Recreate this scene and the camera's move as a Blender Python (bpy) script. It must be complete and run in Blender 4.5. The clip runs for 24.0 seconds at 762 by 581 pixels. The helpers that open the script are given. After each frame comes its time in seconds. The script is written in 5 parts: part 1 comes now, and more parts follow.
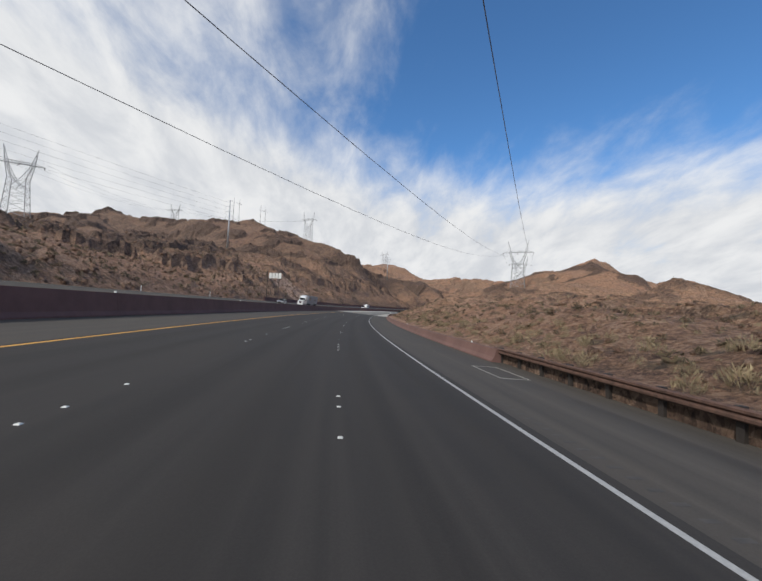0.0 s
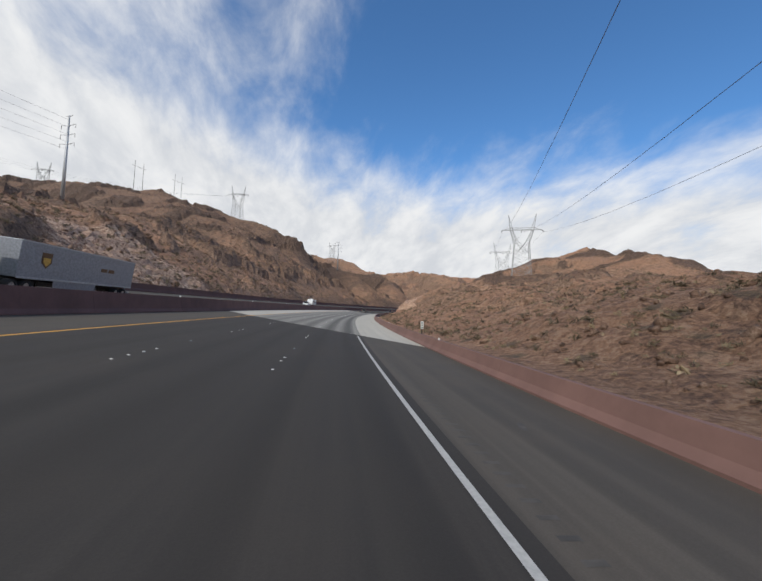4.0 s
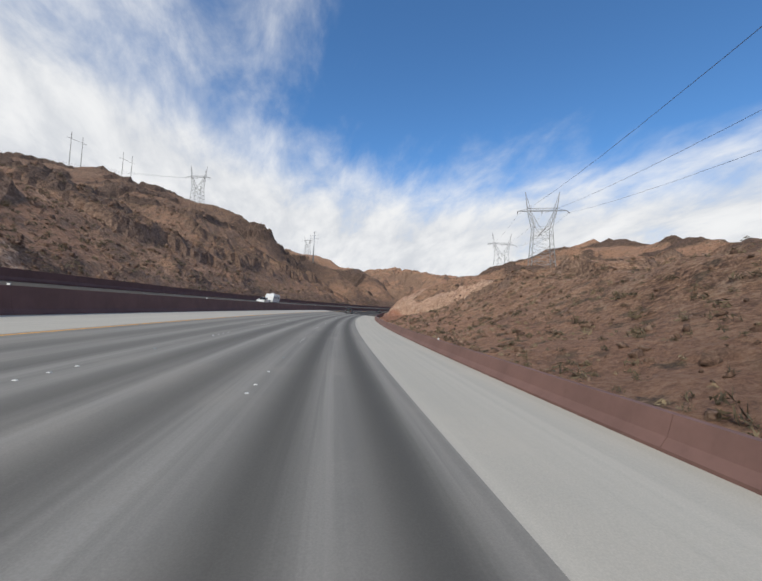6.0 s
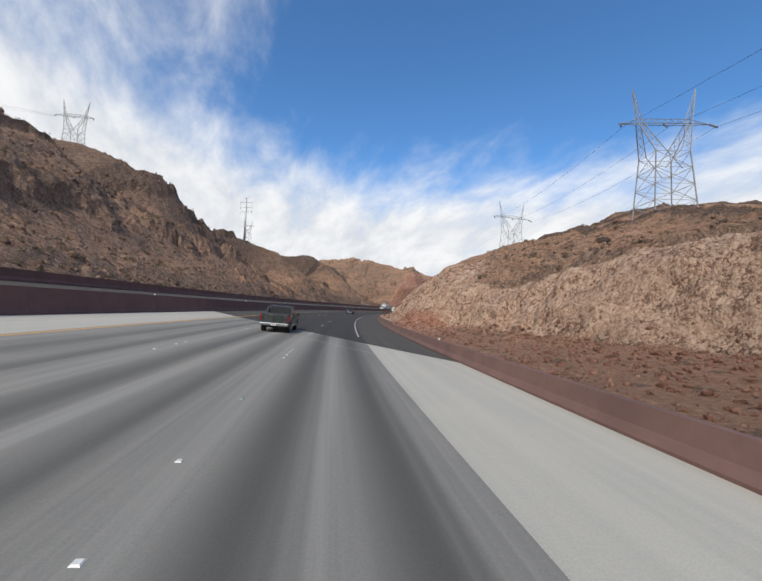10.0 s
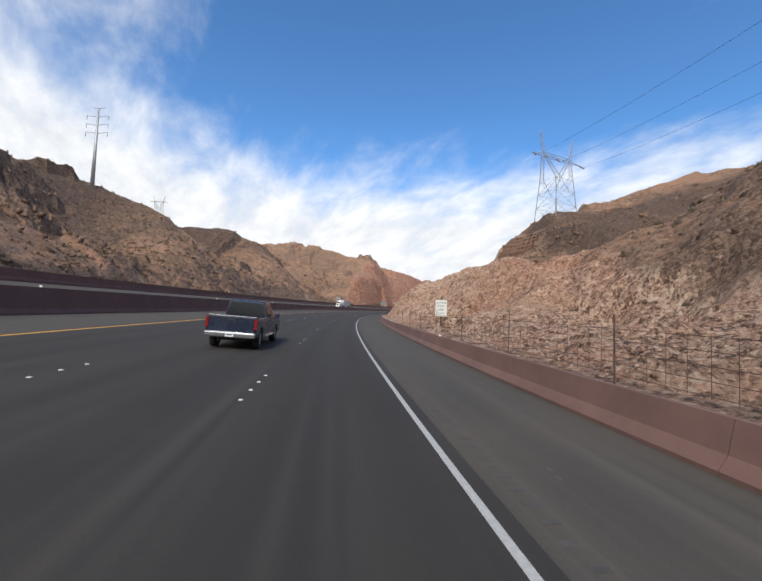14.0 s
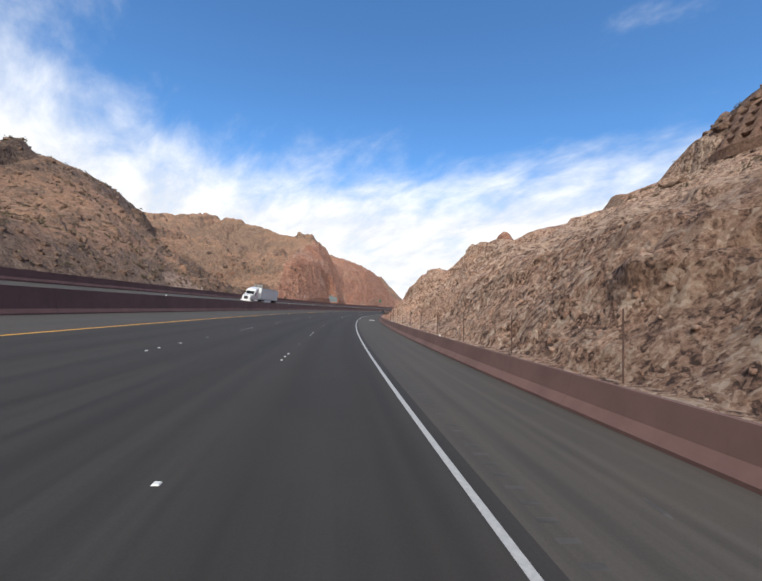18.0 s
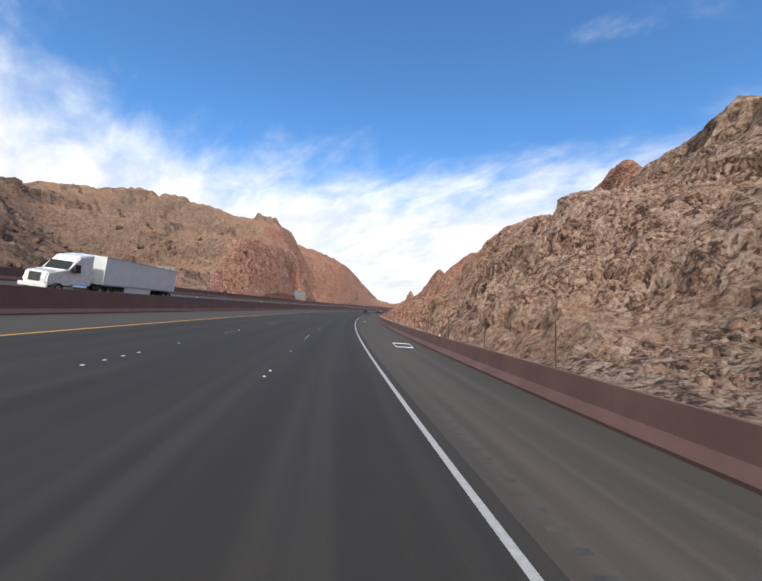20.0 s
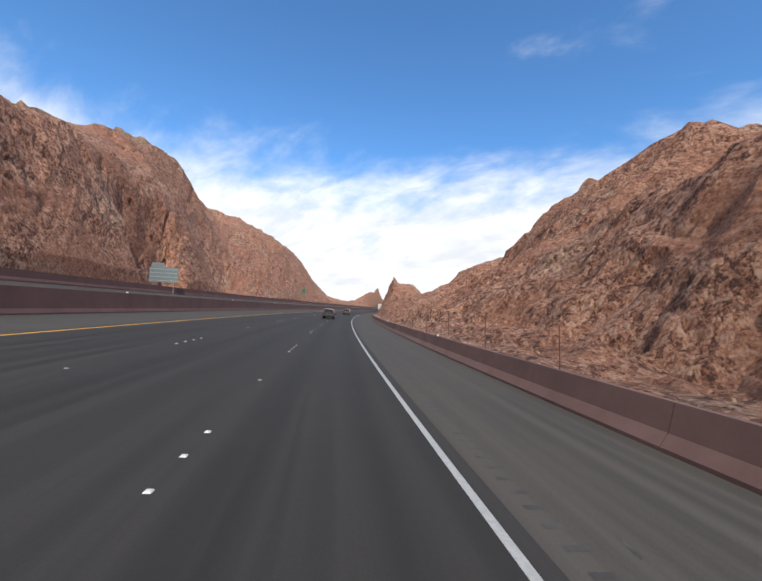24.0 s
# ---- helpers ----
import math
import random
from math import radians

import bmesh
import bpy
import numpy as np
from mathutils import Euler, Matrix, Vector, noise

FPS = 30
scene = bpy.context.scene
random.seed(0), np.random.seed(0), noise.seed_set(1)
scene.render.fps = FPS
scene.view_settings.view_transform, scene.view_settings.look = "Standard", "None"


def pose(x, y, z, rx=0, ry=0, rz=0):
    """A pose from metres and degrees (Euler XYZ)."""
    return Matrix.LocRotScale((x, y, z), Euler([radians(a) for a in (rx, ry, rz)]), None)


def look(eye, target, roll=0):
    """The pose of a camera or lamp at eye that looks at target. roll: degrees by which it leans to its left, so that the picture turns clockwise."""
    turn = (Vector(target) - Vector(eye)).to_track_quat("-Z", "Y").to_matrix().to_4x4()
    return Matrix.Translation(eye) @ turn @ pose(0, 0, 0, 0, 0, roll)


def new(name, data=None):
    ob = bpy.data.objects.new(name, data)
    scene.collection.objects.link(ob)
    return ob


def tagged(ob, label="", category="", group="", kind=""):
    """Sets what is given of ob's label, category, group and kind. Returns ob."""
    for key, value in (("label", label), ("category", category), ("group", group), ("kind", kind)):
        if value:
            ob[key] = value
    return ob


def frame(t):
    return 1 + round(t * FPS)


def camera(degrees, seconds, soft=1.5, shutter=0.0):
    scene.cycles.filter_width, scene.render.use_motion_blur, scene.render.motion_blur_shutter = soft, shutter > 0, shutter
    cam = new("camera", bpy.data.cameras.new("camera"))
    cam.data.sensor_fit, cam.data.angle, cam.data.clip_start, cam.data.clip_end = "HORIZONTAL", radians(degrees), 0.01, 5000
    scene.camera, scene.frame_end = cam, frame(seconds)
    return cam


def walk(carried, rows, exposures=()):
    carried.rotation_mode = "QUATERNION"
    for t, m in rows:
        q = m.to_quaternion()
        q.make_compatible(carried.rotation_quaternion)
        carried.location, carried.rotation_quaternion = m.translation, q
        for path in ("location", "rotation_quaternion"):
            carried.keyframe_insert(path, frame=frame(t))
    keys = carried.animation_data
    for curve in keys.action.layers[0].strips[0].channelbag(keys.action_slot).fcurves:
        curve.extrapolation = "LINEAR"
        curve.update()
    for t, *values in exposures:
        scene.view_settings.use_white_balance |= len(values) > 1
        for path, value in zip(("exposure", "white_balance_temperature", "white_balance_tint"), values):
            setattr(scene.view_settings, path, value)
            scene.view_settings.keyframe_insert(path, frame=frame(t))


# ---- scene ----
cam = camera(93.1, 24.0, soft=1.7)

# the road's centre line: the right lane's middle, in metres along it
SPEED = 26.0
TURN_KNOTS = (0, 104, 208, 312, 416, 520, 624)
TURN_DEGREES = (0, 8.66, 16.28, 24.59, 34.15, 43.53, 51.83)
turn_poly = np.polyfit(np.array(TURN_KNOTS) / 624, np.radians(TURN_DEGREES), 5)
RUN = np.arange(-240, 1801, 2.0)


def turned(s):
    s = np.asarray(s, float)
    a = np.polyval(turn_poly, np.clip(s, 0, 624) / 624)
    return a + np.where(s < 0, 0.00145 * s, 0) + np.where(s > 624, 0.00111 * np.minimum(s - 624, 208), 0)


RUN_TURN = turned(RUN)
MID = (RUN_TURN[1:] + RUN_TURN[:-1]) / 2
RUN_X = np.concatenate([[0], np.cumsum(np.sin(MID) * 2)])
RUN_Y = np.concatenate([[0], np.cumsum(np.cos(MID) * 2)])
RUN_X -= np.interp(0, RUN, RUN_X)
RUN_Y -= np.interp(0, RUN, RUN_Y)


def plan(s, side):
    """World x, y of the point s metres along the road and side metres to its right."""
    a = np.interp(s, RUN, RUN_TURN)
    return (np.interp(s, RUN, RUN_X) + side * np.cos(a), np.interp(s, RUN, RUN_Y) - side * np.sin(a))


BANK = 0.045          # the carriageway leans into the right-hand bend


def road_z(side):
    return -BANK * side


def at(s, side, z=0.0):
    x, y = plan(s, side)
    return Vector((float(x), float(y), float(z)))


def facing(s, side, z=0.0, turn=0.0):
    """A pose on the road, +y along the direction of travel."""
    p = at(s, side, z)
    return pose(p.x, p.y, p.z, 0, 0, turn - math.degrees(float(np.interp(s, RUN, RUN_TURN))))


EYE = 2.1
PATH = []
for i in range(49):
    t = i / 2
    drift = -2.05 * (0.5 + 0.5 * math.cos(math.pi * min(t / 4.4, 1)))
    p = at(SPEED * t, drift, EYE - BANK * drift)
    yaw = -8.03 - math.degrees(float(turned(SPEED * t)))
    PATH.append((t, pose(p.x, p.y, p.z, 93.04, 0, yaw) @ pose(0, 0, 0, 0, 0, 2.41)))
walk(cam, PATH, ((0, -0.27), (5, -0.22), (10, -0.1), (14, 0.08), (18, 0.14), (24, 0.20)))

# ---- world and sun ----
SUN_AZ, SUN_EL = -133.0, 40.0
sun_data = bpy.data.lights.new("sun", "SUN")
sun_data.energy, sun_data.angle, sun_data.color = 3.0, radians(1.5), (1.0, 0.95, 0.88)
sun = new("sun", sun_data)
a, e = radians(SUN_AZ), radians(SUN_EL)
sun.matrix_world = look((0, 0, 300), (-300 * math.sin(a) * math.cos(e), -300 * math.cos(a) * math.cos(e), 300 - 300 * math.sin(e)))


class Nodes:
    """A short way to write node trees."""

    def __init__(self, tree):
        self.tree = tree
        tree.nodes.clear()

    def add(self, kind, **values):
        n = self.tree.nodes.new(kind)
        for key, v in values.items():
            if key in n.inputs:
                self.plug(v, n.inputs[key])
            elif key == "attribute_name":
                n.attribute_name = v
            elif key == "vector_type":
                n.vector_type = v
            elif key == "feature":
                n.feature = v
        return n

    def plug(self, v, socket):
        if isinstance(v, bpy.types.NodeSocket):
            self.tree.links.new(v, socket)
        elif isinstance(v, bpy.types.Node):
            self.tree.links.new(v.outputs[0], socket)
        else:
            socket.default_value = v

    def math(self, op, a, b=0.0, c=0.0):
        n = self.tree.nodes.new("ShaderNodeMath")
        n.operation = op
        for i, v in enumerate((a, b, c)):
            self.plug(v, n.inputs[i])
        return n.outputs[0]

    def vmath(self, op, a, b=(0, 0, 0)):
        n = self.tree.nodes.new("ShaderNodeVectorMath")
        n.operation = op
        self.plug(a, n.inputs[0])
        self.plug(b, n.inputs[1])
        return n.outputs["Value"] if op == "DOT_PRODUCT" else n.outputs[0]

    def mix(self, f, a, b, mode="MIX"):
        n = self.tree.nodes.new("ShaderNodeMix")
        n.data_type, n.blend_type = "RGBA", mode
        for i, v in ((0, f), (6, a), (7, b)):
            self.plug(v if not isinstance(v, tuple) or len(v) == 4 else (*v, 1), n.inputs[i])
        return n.outputs[2]

    def span(self, v, lo, hi, a=0.0, b=1.0):
        n = self.tree.nodes.new("ShaderNodeMapRange")
        n.interpolation_type = "SMOOTHSTEP"
        for i, q in enumerate((v, lo, hi, a, b)):
            self.plug(q, n.inputs[i])
        return n.outputs[0]

    def noise(self, scale, where=None, detail=4.0, rough=0.55, twist=0.0):
        n = self.add("ShaderNodeTexNoise", Scale=scale, Detail=detail, Roughness=rough, Distortion=twist)
        if where is not None:
            self.plug(where, n.inputs["Vector"])
        return n.outputs[0]

    def ramp(self, v, stops):
        n = self.tree.nodes.new("ShaderNodeValToRGB")
        self.plug(v, n.inputs[0])
        while len(n.color_ramp.elements) < len(stops):
            n.color_ramp.elements.new(0.5)
        for el, (p, c) in zip(n.color_ramp.elements, stops):
            el.position, el.color = p, (*c, 1)
        return n.outputs[0]


world = bpy.data.worlds.new("sky")
scene.world = world
world.use_nodes = True
N = Nodes(world.node_tree)
sky = N.add("ShaderNodeTexSky")
sky.sky_type, sky.sun_disc, sky.sun_elevation, sky.sun_rotation = "NISHITA", False, e, a
sky.altitude, sky.dust_density, sky.ozone_density = 700.0, 0.6, 2.0
way = N.add("ShaderNodeTexCoord").outputs["Generated"]
parts = N.add("ShaderNodeSeparateXYZ", Vector=way)
up = N.math("MAXIMUM", parts.outputs[2], 0.0)
sheet = N.vmath("DIVIDE", way, N.add("ShaderNodeCombineXYZ", X=N.math("ADD", up, 0.45), Y=N.math("ADD", up, 0.45), Z=1.0).outputs[0])
flat = N.vmath("MULTIPLY", sheet, (1.0, 1.0, 0.0))
streak = N.add("ShaderNodeMapping", vector_type="POINT")
N.plug(flat, streak.inputs["Vector"])
streak.inputs["Rotation"].default_value = (0, 0, radians(28))
streak.inputs["Scale"].default_value = (1.5, 0.8, 1.0)
soft = N.noise(2.1, flat, 7.0, 0.55, 0.1)
wisp = N.noise(4.6, streak.outputs[0], 9.0, 0.6, 0.25)
veil = N.math("ADD", N.math("MULTIPLY", soft, 0.55), N.math("MULTIPLY", wisp, 0.45))
east = N.vmath("DOT_PRODUCT", way, (0.98, 0.17, 0.0))
cover = N.span(east, -0.50, 0.55, 0.25, -0.13)
low = N.span(N.math("ADD", up, N.math("MULTIPLY", N.math("SUBTRACT", soft, 0.5), 0.42)), 0.16, 0.50, 0.46, 0.0)
thick = N.span(N.math("ADD", veil, N.math("ADD", cover, low)), 0.42, 0.80)
blue = N.mix(1.0, sky.outputs[0], (0.098, 0.157, 0.200), "MULTIPLY")
shade = N.mix(N.span(wisp, 0.3, 0.7), (0.76, 0.79, 0.84), (1.02, 1.03, 1.04))
glow = N.mix(thick, blue, shade)
N.add("ShaderNodeOutputWorld", Surface=N.add("ShaderNodeBackground", Color=glow, Strength=1.0).outputs[0])

# ---- materials ----


def material(name):
    m = bpy.data.materials.new(name)
    m.use_nodes = True
    return m, Nodes(m.node_tree)


def finish(n, color, rough=0.8, metal=0.0, bump=None, strength=0.4, distance=0.02, **more):
    b = n.add("ShaderNodeBsdfPrincipled")
    n.plug(color if not isinstance(color, tuple) else (*color, 1), b.inputs["Base Color"])
    n.plug(rough, b.inputs["Roughness"])
    n.plug(metal, b.inputs["Metallic"])
    for key, v in more.items():
        n.plug(v, b.inputs[key.replace("_", " ")])
    if bump is not None:
        k = n.add("ShaderNodeBump", Strength=strength, Distance=distance, Height=bump)
        n.plug(k.outputs[0], b.inputs["Normal"])
    n.add("ShaderNodeOutputMaterial", Surface=b.outputs[0])


def spot(n):
    return n.add("ShaderNodeNewGeometry").outputs["Position"]


def painted(name, color, rough=0.5, metal=0.0, vary=0.18, scale=6.0, **more):
    m, n = material(name)
    k = n.noise(scale, n.add("ShaderNodeTexCoord").outputs["Object"], 6.0)
    dark = tuple(c * (1 - vary) for c in color)
    lite = tuple(min(c * (1 + vary), 1.0) for c in color)
    finish(n, n.mix(n.span(k, 0.3, 0.7), dark, lite), n.span(k, 0.2, 0.8, rough * 0.85, min(rough * 1.15, 1)), metal, **more)
    return m


def asphalt_material(name, base, warm, lanes, worn=0.34, wide=0.75, rubber=0.55, streaky=0.21):
    """Worn asphalt; lanes: positions of the wheel tracks across the road, read from the mesh's own layer."""
    m, n = material(name)
    p = spot(n)
    grain = n.noise(38.0, p, 3.0, 0.7)
    stain = n.noise(0.22, p, 5.0, 0.6)
    cross = n.add("ShaderNodeAttribute", attribute_name="cross").outputs["Fac"]
    along = n.add("ShaderNodeAttribute", attribute_name="along").outputs["Fac"]
    long = n.add("ShaderNodeCombineXYZ", X=n.math("MULTIPLY", cross, 1.6), Y=n.math("MULTIPLY", along, 0.018), Z=0.0).outputs[0]
    streaks = n.noise(1.3, long, 5.0, 0.6)
    c = n.mix(n.span(streaks, 0.32, 0.72), tuple(v * (1 - streaky) for v in base), tuple(v * (1 + streaky) for v in base))
    c = n.mix(n.span(stain, 0.45, 0.75, 0.0, 0.55), c, warm)
    for i, centre in enumerate(lanes):
        deep = worn[i] if isinstance(worn, tuple) else worn
        d = n.math("ABSOLUTE", n.math("SUBTRACT", n.math("ADD", cross, n.math("MULTIPLY", n.math("SUBTRACT", streaks, 0.5), 0.5)), centre))
        c = n.mix(n.span(d, 0.0, wide, deep, 0.0), c, tuple(v * rubber for v in base))
    c = n.mix(n.span(grain, 0.30, 0.75, 0.5, 0.0), c, n.mix(1.0, c, (0.72, 0.72, 0.72), "MULTIPLY"))
    finish(n, c, n.span(streaks, 0.3, 0.7, 0.78, 0.92), 0.0, grain, 0.35, 0.006, Specular_IOR_Level=0.25)
    return m


ASPHALT = asphalt_material("asphalt", (0.048, 0.0435, 0.0395), (0.058, 0.050, 0.043), (-0.95, 0.95, -5.2, -3.3, -10.4, -8.4))
ASPHALT_SHOULDER = asphalt_material("asphalt_shoulder", (0.086, 0.076, 0.065), (0.104, 0.086, 0.069), ())
DECK = asphalt_material("concrete_deck", (0.255, 0.245, 0.222), (0.30, 0.28, 0.245), (-0.75, 1.05, -5.1, -3.1, -9.8, -7.7), (0.82, 0.85, 0.62, 0.62, 0.45, 0.45), 0.95, 0.30)
PALE = asphalt_material("pale_concrete", (0.47, 0.445, 0.385), (0.52, 0.48, 0.405), (), streaky=0.07)


def barrier_material(name, base):
    m, n = material(name)
    p = spot(n)
    blot = n.noise(0.5, p, 6.0, 0.65)
    fine = n.noise(22.0, p, 4.0)
    long = n.vmath("MULTIPLY", p, (3.0, 3.0, 0.35))
    drip = n.noise(1.5, long, 5.0, 0.6)
    c = n.mix(n.span(blot, 0.3, 0.7), tuple(v * 0.82 for v in base), tuple(v * 1.15 for v in base))
    c = n.mix(n.span(drip, 0.55, 0.8, 0.0, 0.35), c, tuple(v * 0.6 for v in base))
    each = n.add("ShaderNodeObjectInfo").outputs["Random"]
    c = n.mix(n.math("MULTIPLY", each, 0.22), c, tuple(v * 1.3 for v in base))
    finish(n, c, 0.85, 0.0, fine, 0.25, 0.004)
    return m


BARRIER_PINK = barrier_material("rose_concrete", (0.165, 0.092, 0.078))
BARRIER_BROWN = barrier_material("maroon_concrete", (0.120, 0.062, 0.056))
LINE_WHITE = painted("white_line", (0.40, 0.395, 0.375), 0.7, vary=0.12, scale=14.0)
LINE_YELLOW = painted("yellow_line", (0.68, 0.34, 0.05), 0.7, vary=0.2, scale=9.0)
GROOVE = painted("groove_asphalt", (0.066, 0.060, 0.054), 0.95, vary=0.3, scale=3.0)
STEEL = painted("galvanised_steel", (0.42, 0.44, 0.46), 0.55, 0.6)
DULL_STEEL = painted("weathered_lattice_steel", (0.30, 0.31, 0.32), 0.7, 0.3)
RUSTED = painted("weathering_steel", (0.115, 0.066, 0.050), 0.8, 0.1, 0.3)
DARK_POST = painted("dark_post", (0.045, 0.038, 0.034), 0.7, 0.2)
WIRE = painted("conductor_wire", (0.10, 0.10, 0.11), 0.5, 0.6)
GLASSWARE = painted("insulator_glaze", (0.13, 0.12, 0.12), 0.35)
SIGN_WHITE = painted("sign_white", (0.74, 0.75, 0.72), 0.5, vary=0.06)
SIGN_BACK = painted("sign_aluminium", (0.17, 0.21, 0.22), 0.5, 0.3)
SIGN_PALE = painted("sign_bare_metal", (0.27, 0.28, 0.27), 0.5, 0.1)
SIGN_INK = painted("sign_ink", (0.05, 0.12, 0.12), 0.6)
SIGN_GREEN = painted("sign_green", (0.02, 0.15, 0.09), 0.5)
SIGN_YELLOW = painted("sign_yellow", (0.72, 0.48, 0.03), 0.5)
WHITE_DOT = painted("ceramic_marker", (0.62, 0.62, 0.58), 0.45)


def hill_material():
    """Desert ground and rock: earth, dark varnished rock, pale and red cut faces by the mesh's own geology layers."""
    m, n = material("desert_hill")
    p = spot(n)
    g = {k: n.add("ShaderNodeAttribute", attribute_name=k).outputs["Fac"] for k in ("cut", "red", "steep", "dark", "pale")}
    bed = n.add("ShaderNodeMapping", vector_type="POINT")
    n.plug(p, bed.inputs["Vector"])
    bed.inputs["Rotation"].default_value = (radians(38), radians(-24), radians(20))
    bed.inputs["Scale"].default_value = (0.8, 0.8, 1.1)
    layers = n.noise(1.2, bed.outputs[0], 9.0, 0.72, 0.15)
    tall = n.vmath("MULTIPLY", p, (1.0, 1.0, 0.45))
    upright = n.noise(2.1, tall, 9.0, 0.74, 0.15)
    big = n.noise(0.028, p, 6.0, 0.62)
    mid = n.noise(0.30, p, 8.0, 0.66)
    fine = n.noise(3.4, p, 10.0, 0.86)
    broken = n.span(n.noise(0.10, bed.outputs[0], 6.0, 0.66, 0.3), 0.34, 0.52)
    stir = n.vmath("MULTIPLY", n.vmath("SUBTRACT", n.add("ShaderNodeTexNoise", Scale=1.1, Detail=2.0, Vector=p).outputs[1], (0.5, 0.5, 0.5)), (0.55, 0.55, 0.55))
    warp = n.vmath("ADD", n.vmath("MULTIPLY", p, (1.0, 1.0, 0.62)), stir)
    tone = []
    for size in (1.3, 4.0, 11.0):
        v = n.add("ShaderNodeTexVoronoi", Scale=size, Randomness=1.0, Vector=warp)
        tone.append((n.add("ShaderNodeSeparateColor", Color=v.outputs["Color"]).outputs[0], v.outputs["Distance"]))
    facet = n.math("ADD", n.math("MULTIPLY", tone[0][0], 0.25), n.math("ADD", n.math("MULTIPLY", tone[1][0], 0.40), n.math("MULTIPLY", tone[2][0], 0.35)))
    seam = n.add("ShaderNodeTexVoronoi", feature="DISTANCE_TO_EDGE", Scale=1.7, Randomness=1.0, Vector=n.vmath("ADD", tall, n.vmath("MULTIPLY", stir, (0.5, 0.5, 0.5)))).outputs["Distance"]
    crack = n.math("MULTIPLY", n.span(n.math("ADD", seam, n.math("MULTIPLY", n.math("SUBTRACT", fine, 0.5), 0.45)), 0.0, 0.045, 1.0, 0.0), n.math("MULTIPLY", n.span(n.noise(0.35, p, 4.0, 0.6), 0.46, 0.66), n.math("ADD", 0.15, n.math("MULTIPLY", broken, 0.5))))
    soft_rock = n.math("ADD", n.math("MULTIPLY", n.math("ADD", layers, upright), 0.22), n.math("MULTIPLY", fine, 0.56))
    chips = n.math("ADD", n.math("ADD", n.math("MULTIPLY", layers, 0.12), n.math("MULTIPLY", upright, 0.20)), n.math("ADD", n.math("MULTIPLY", fine, 0.33), n.math("MULTIPLY", facet, 0.35)))
    rock = n.math("ADD", n.math("MULTIPLY", soft_rock, n.math("SUBTRACT", 1.0, broken)), n.math("MULTIPLY", chips, broken))
    rock = n.math("ADD", n.math("MULTIPLY", n.math("SUBTRACT", rock, 0.5), n.math("SUBTRACT", 1.75, n.math("MULTIPLY", broken, 0.15))), 0.5)
    grit = n.math("ADD", n.math("ADD", n.math("MULTIPLY", mid, 0.30), n.math("MULTIPLY", fine, 0.50)), n.math("MULTIPLY", facet, 0.20))
    grit = n.math("ADD", n.math("MULTIPLY", n.math("SUBTRACT", grit, 0.5), 1.7), 0.5)
    soil = n.ramp(grit, ((0.34, (0.090, 0.051, 0.032)), (0.45, (0.235, 0.130, 0.078)), (0.54, (0.350, 0.206, 0.126)), (0.66, (0.46, 0.305, 0.200))))
    soil = n.mix(n.math("MAXIMUM", n.span(big, 0.44, 0.62, 0.0, 0.5), n.math("MULTIPLY", g["red"], 0.9)), soil, n.mix(n.span(fine, 0.35, 0.68), (0.225, 0.110, 0.066), (0.46, 0.265, 0.165)))
    v = n.add("ShaderNodeTexVoronoi", Scale=0.62, Randomness=1.0, Vector=n.vmath("ADD", p, stir))
    tuft = n.math("MULTIPLY", n.span(n.math("ADD", v.outputs["Distance"], n.math("MULTIPLY", n.math("SUBTRACT", fine, 0.5), 1.1)), 0.16, 0.42, 1.0, 0.0), n.span(n.add("ShaderNodeSeparateColor", Color=v.outputs["Color"]).outputs[1], 0.30, 0.55))
    soil = n.mix(n.math("MULTIPLY", tuft, 0.75), soil, n.mix(n.span(fine, 0.4, 0.6), (0.050, 0.038, 0.024), (0.135, 0.105, 0.062)))
    scree = n.ramp(n.math("ADD", n.math("ADD", n.math("MULTIPLY", fine, 0.50), n.math("MULTIPLY", mid, 0.12)), n.math("MULTIPLY", facet, 0.38)), ((0.34, (0.036, 0.022, 0.016)), (0.44, (0.130, 0.080, 0.055)), (0.54, (0.245, 0.156, 0.106)), (0.67, (0.38, 0.270, 0.195))))
    cut = n.ramp(rock, ((0.36, (0.085, 0.047, 0.033)), (0.43, (0.262, 0.147, 0.098)), (0.50, (0.420, 0.255, 0.172)), (0.57, (0.53, 0.355, 0.252)), (0.66, (0.66, 0.51, 0.39))))
    olive = n.ramp(rock, ((0.36, (0.085, 0.059, 0.042)), (0.44, (0.240, 0.172, 0.117)), (0.52, (0.405, 0.300, 0.208)), (0.64, (0.62, 0.50, 0.38))))
    cut = n.mix(n.span(n.noise(0.07, bed.outputs[0], 6.0, 0.65), 0.48, 0.60, 0.0, 0.35), cut, olive)
    red = n.ramp(rock, ((0.35, (0.075, 0.031, 0.020)), (0.43, (0.205, 0.087, 0.052)), (0.50, (0.330, 0.148, 0.090)), (0.57, (0.420, 0.212, 0.136)), (0.66, (0.53, 0.33, 0.235))))
    red = n.mix(n.span(n.noise(0.09, bed.outputs[0], 6.0, 0.65), 0.52, 0.62, 0.0, 0.28), red, olive)
    c = n.mix(n.span(n.math("ADD", g["steep"], n.math("MULTIPLY", n.math("SUBTRACT", mid, 0.5), 1.2)), 0.25, 0.75), soil, scree)
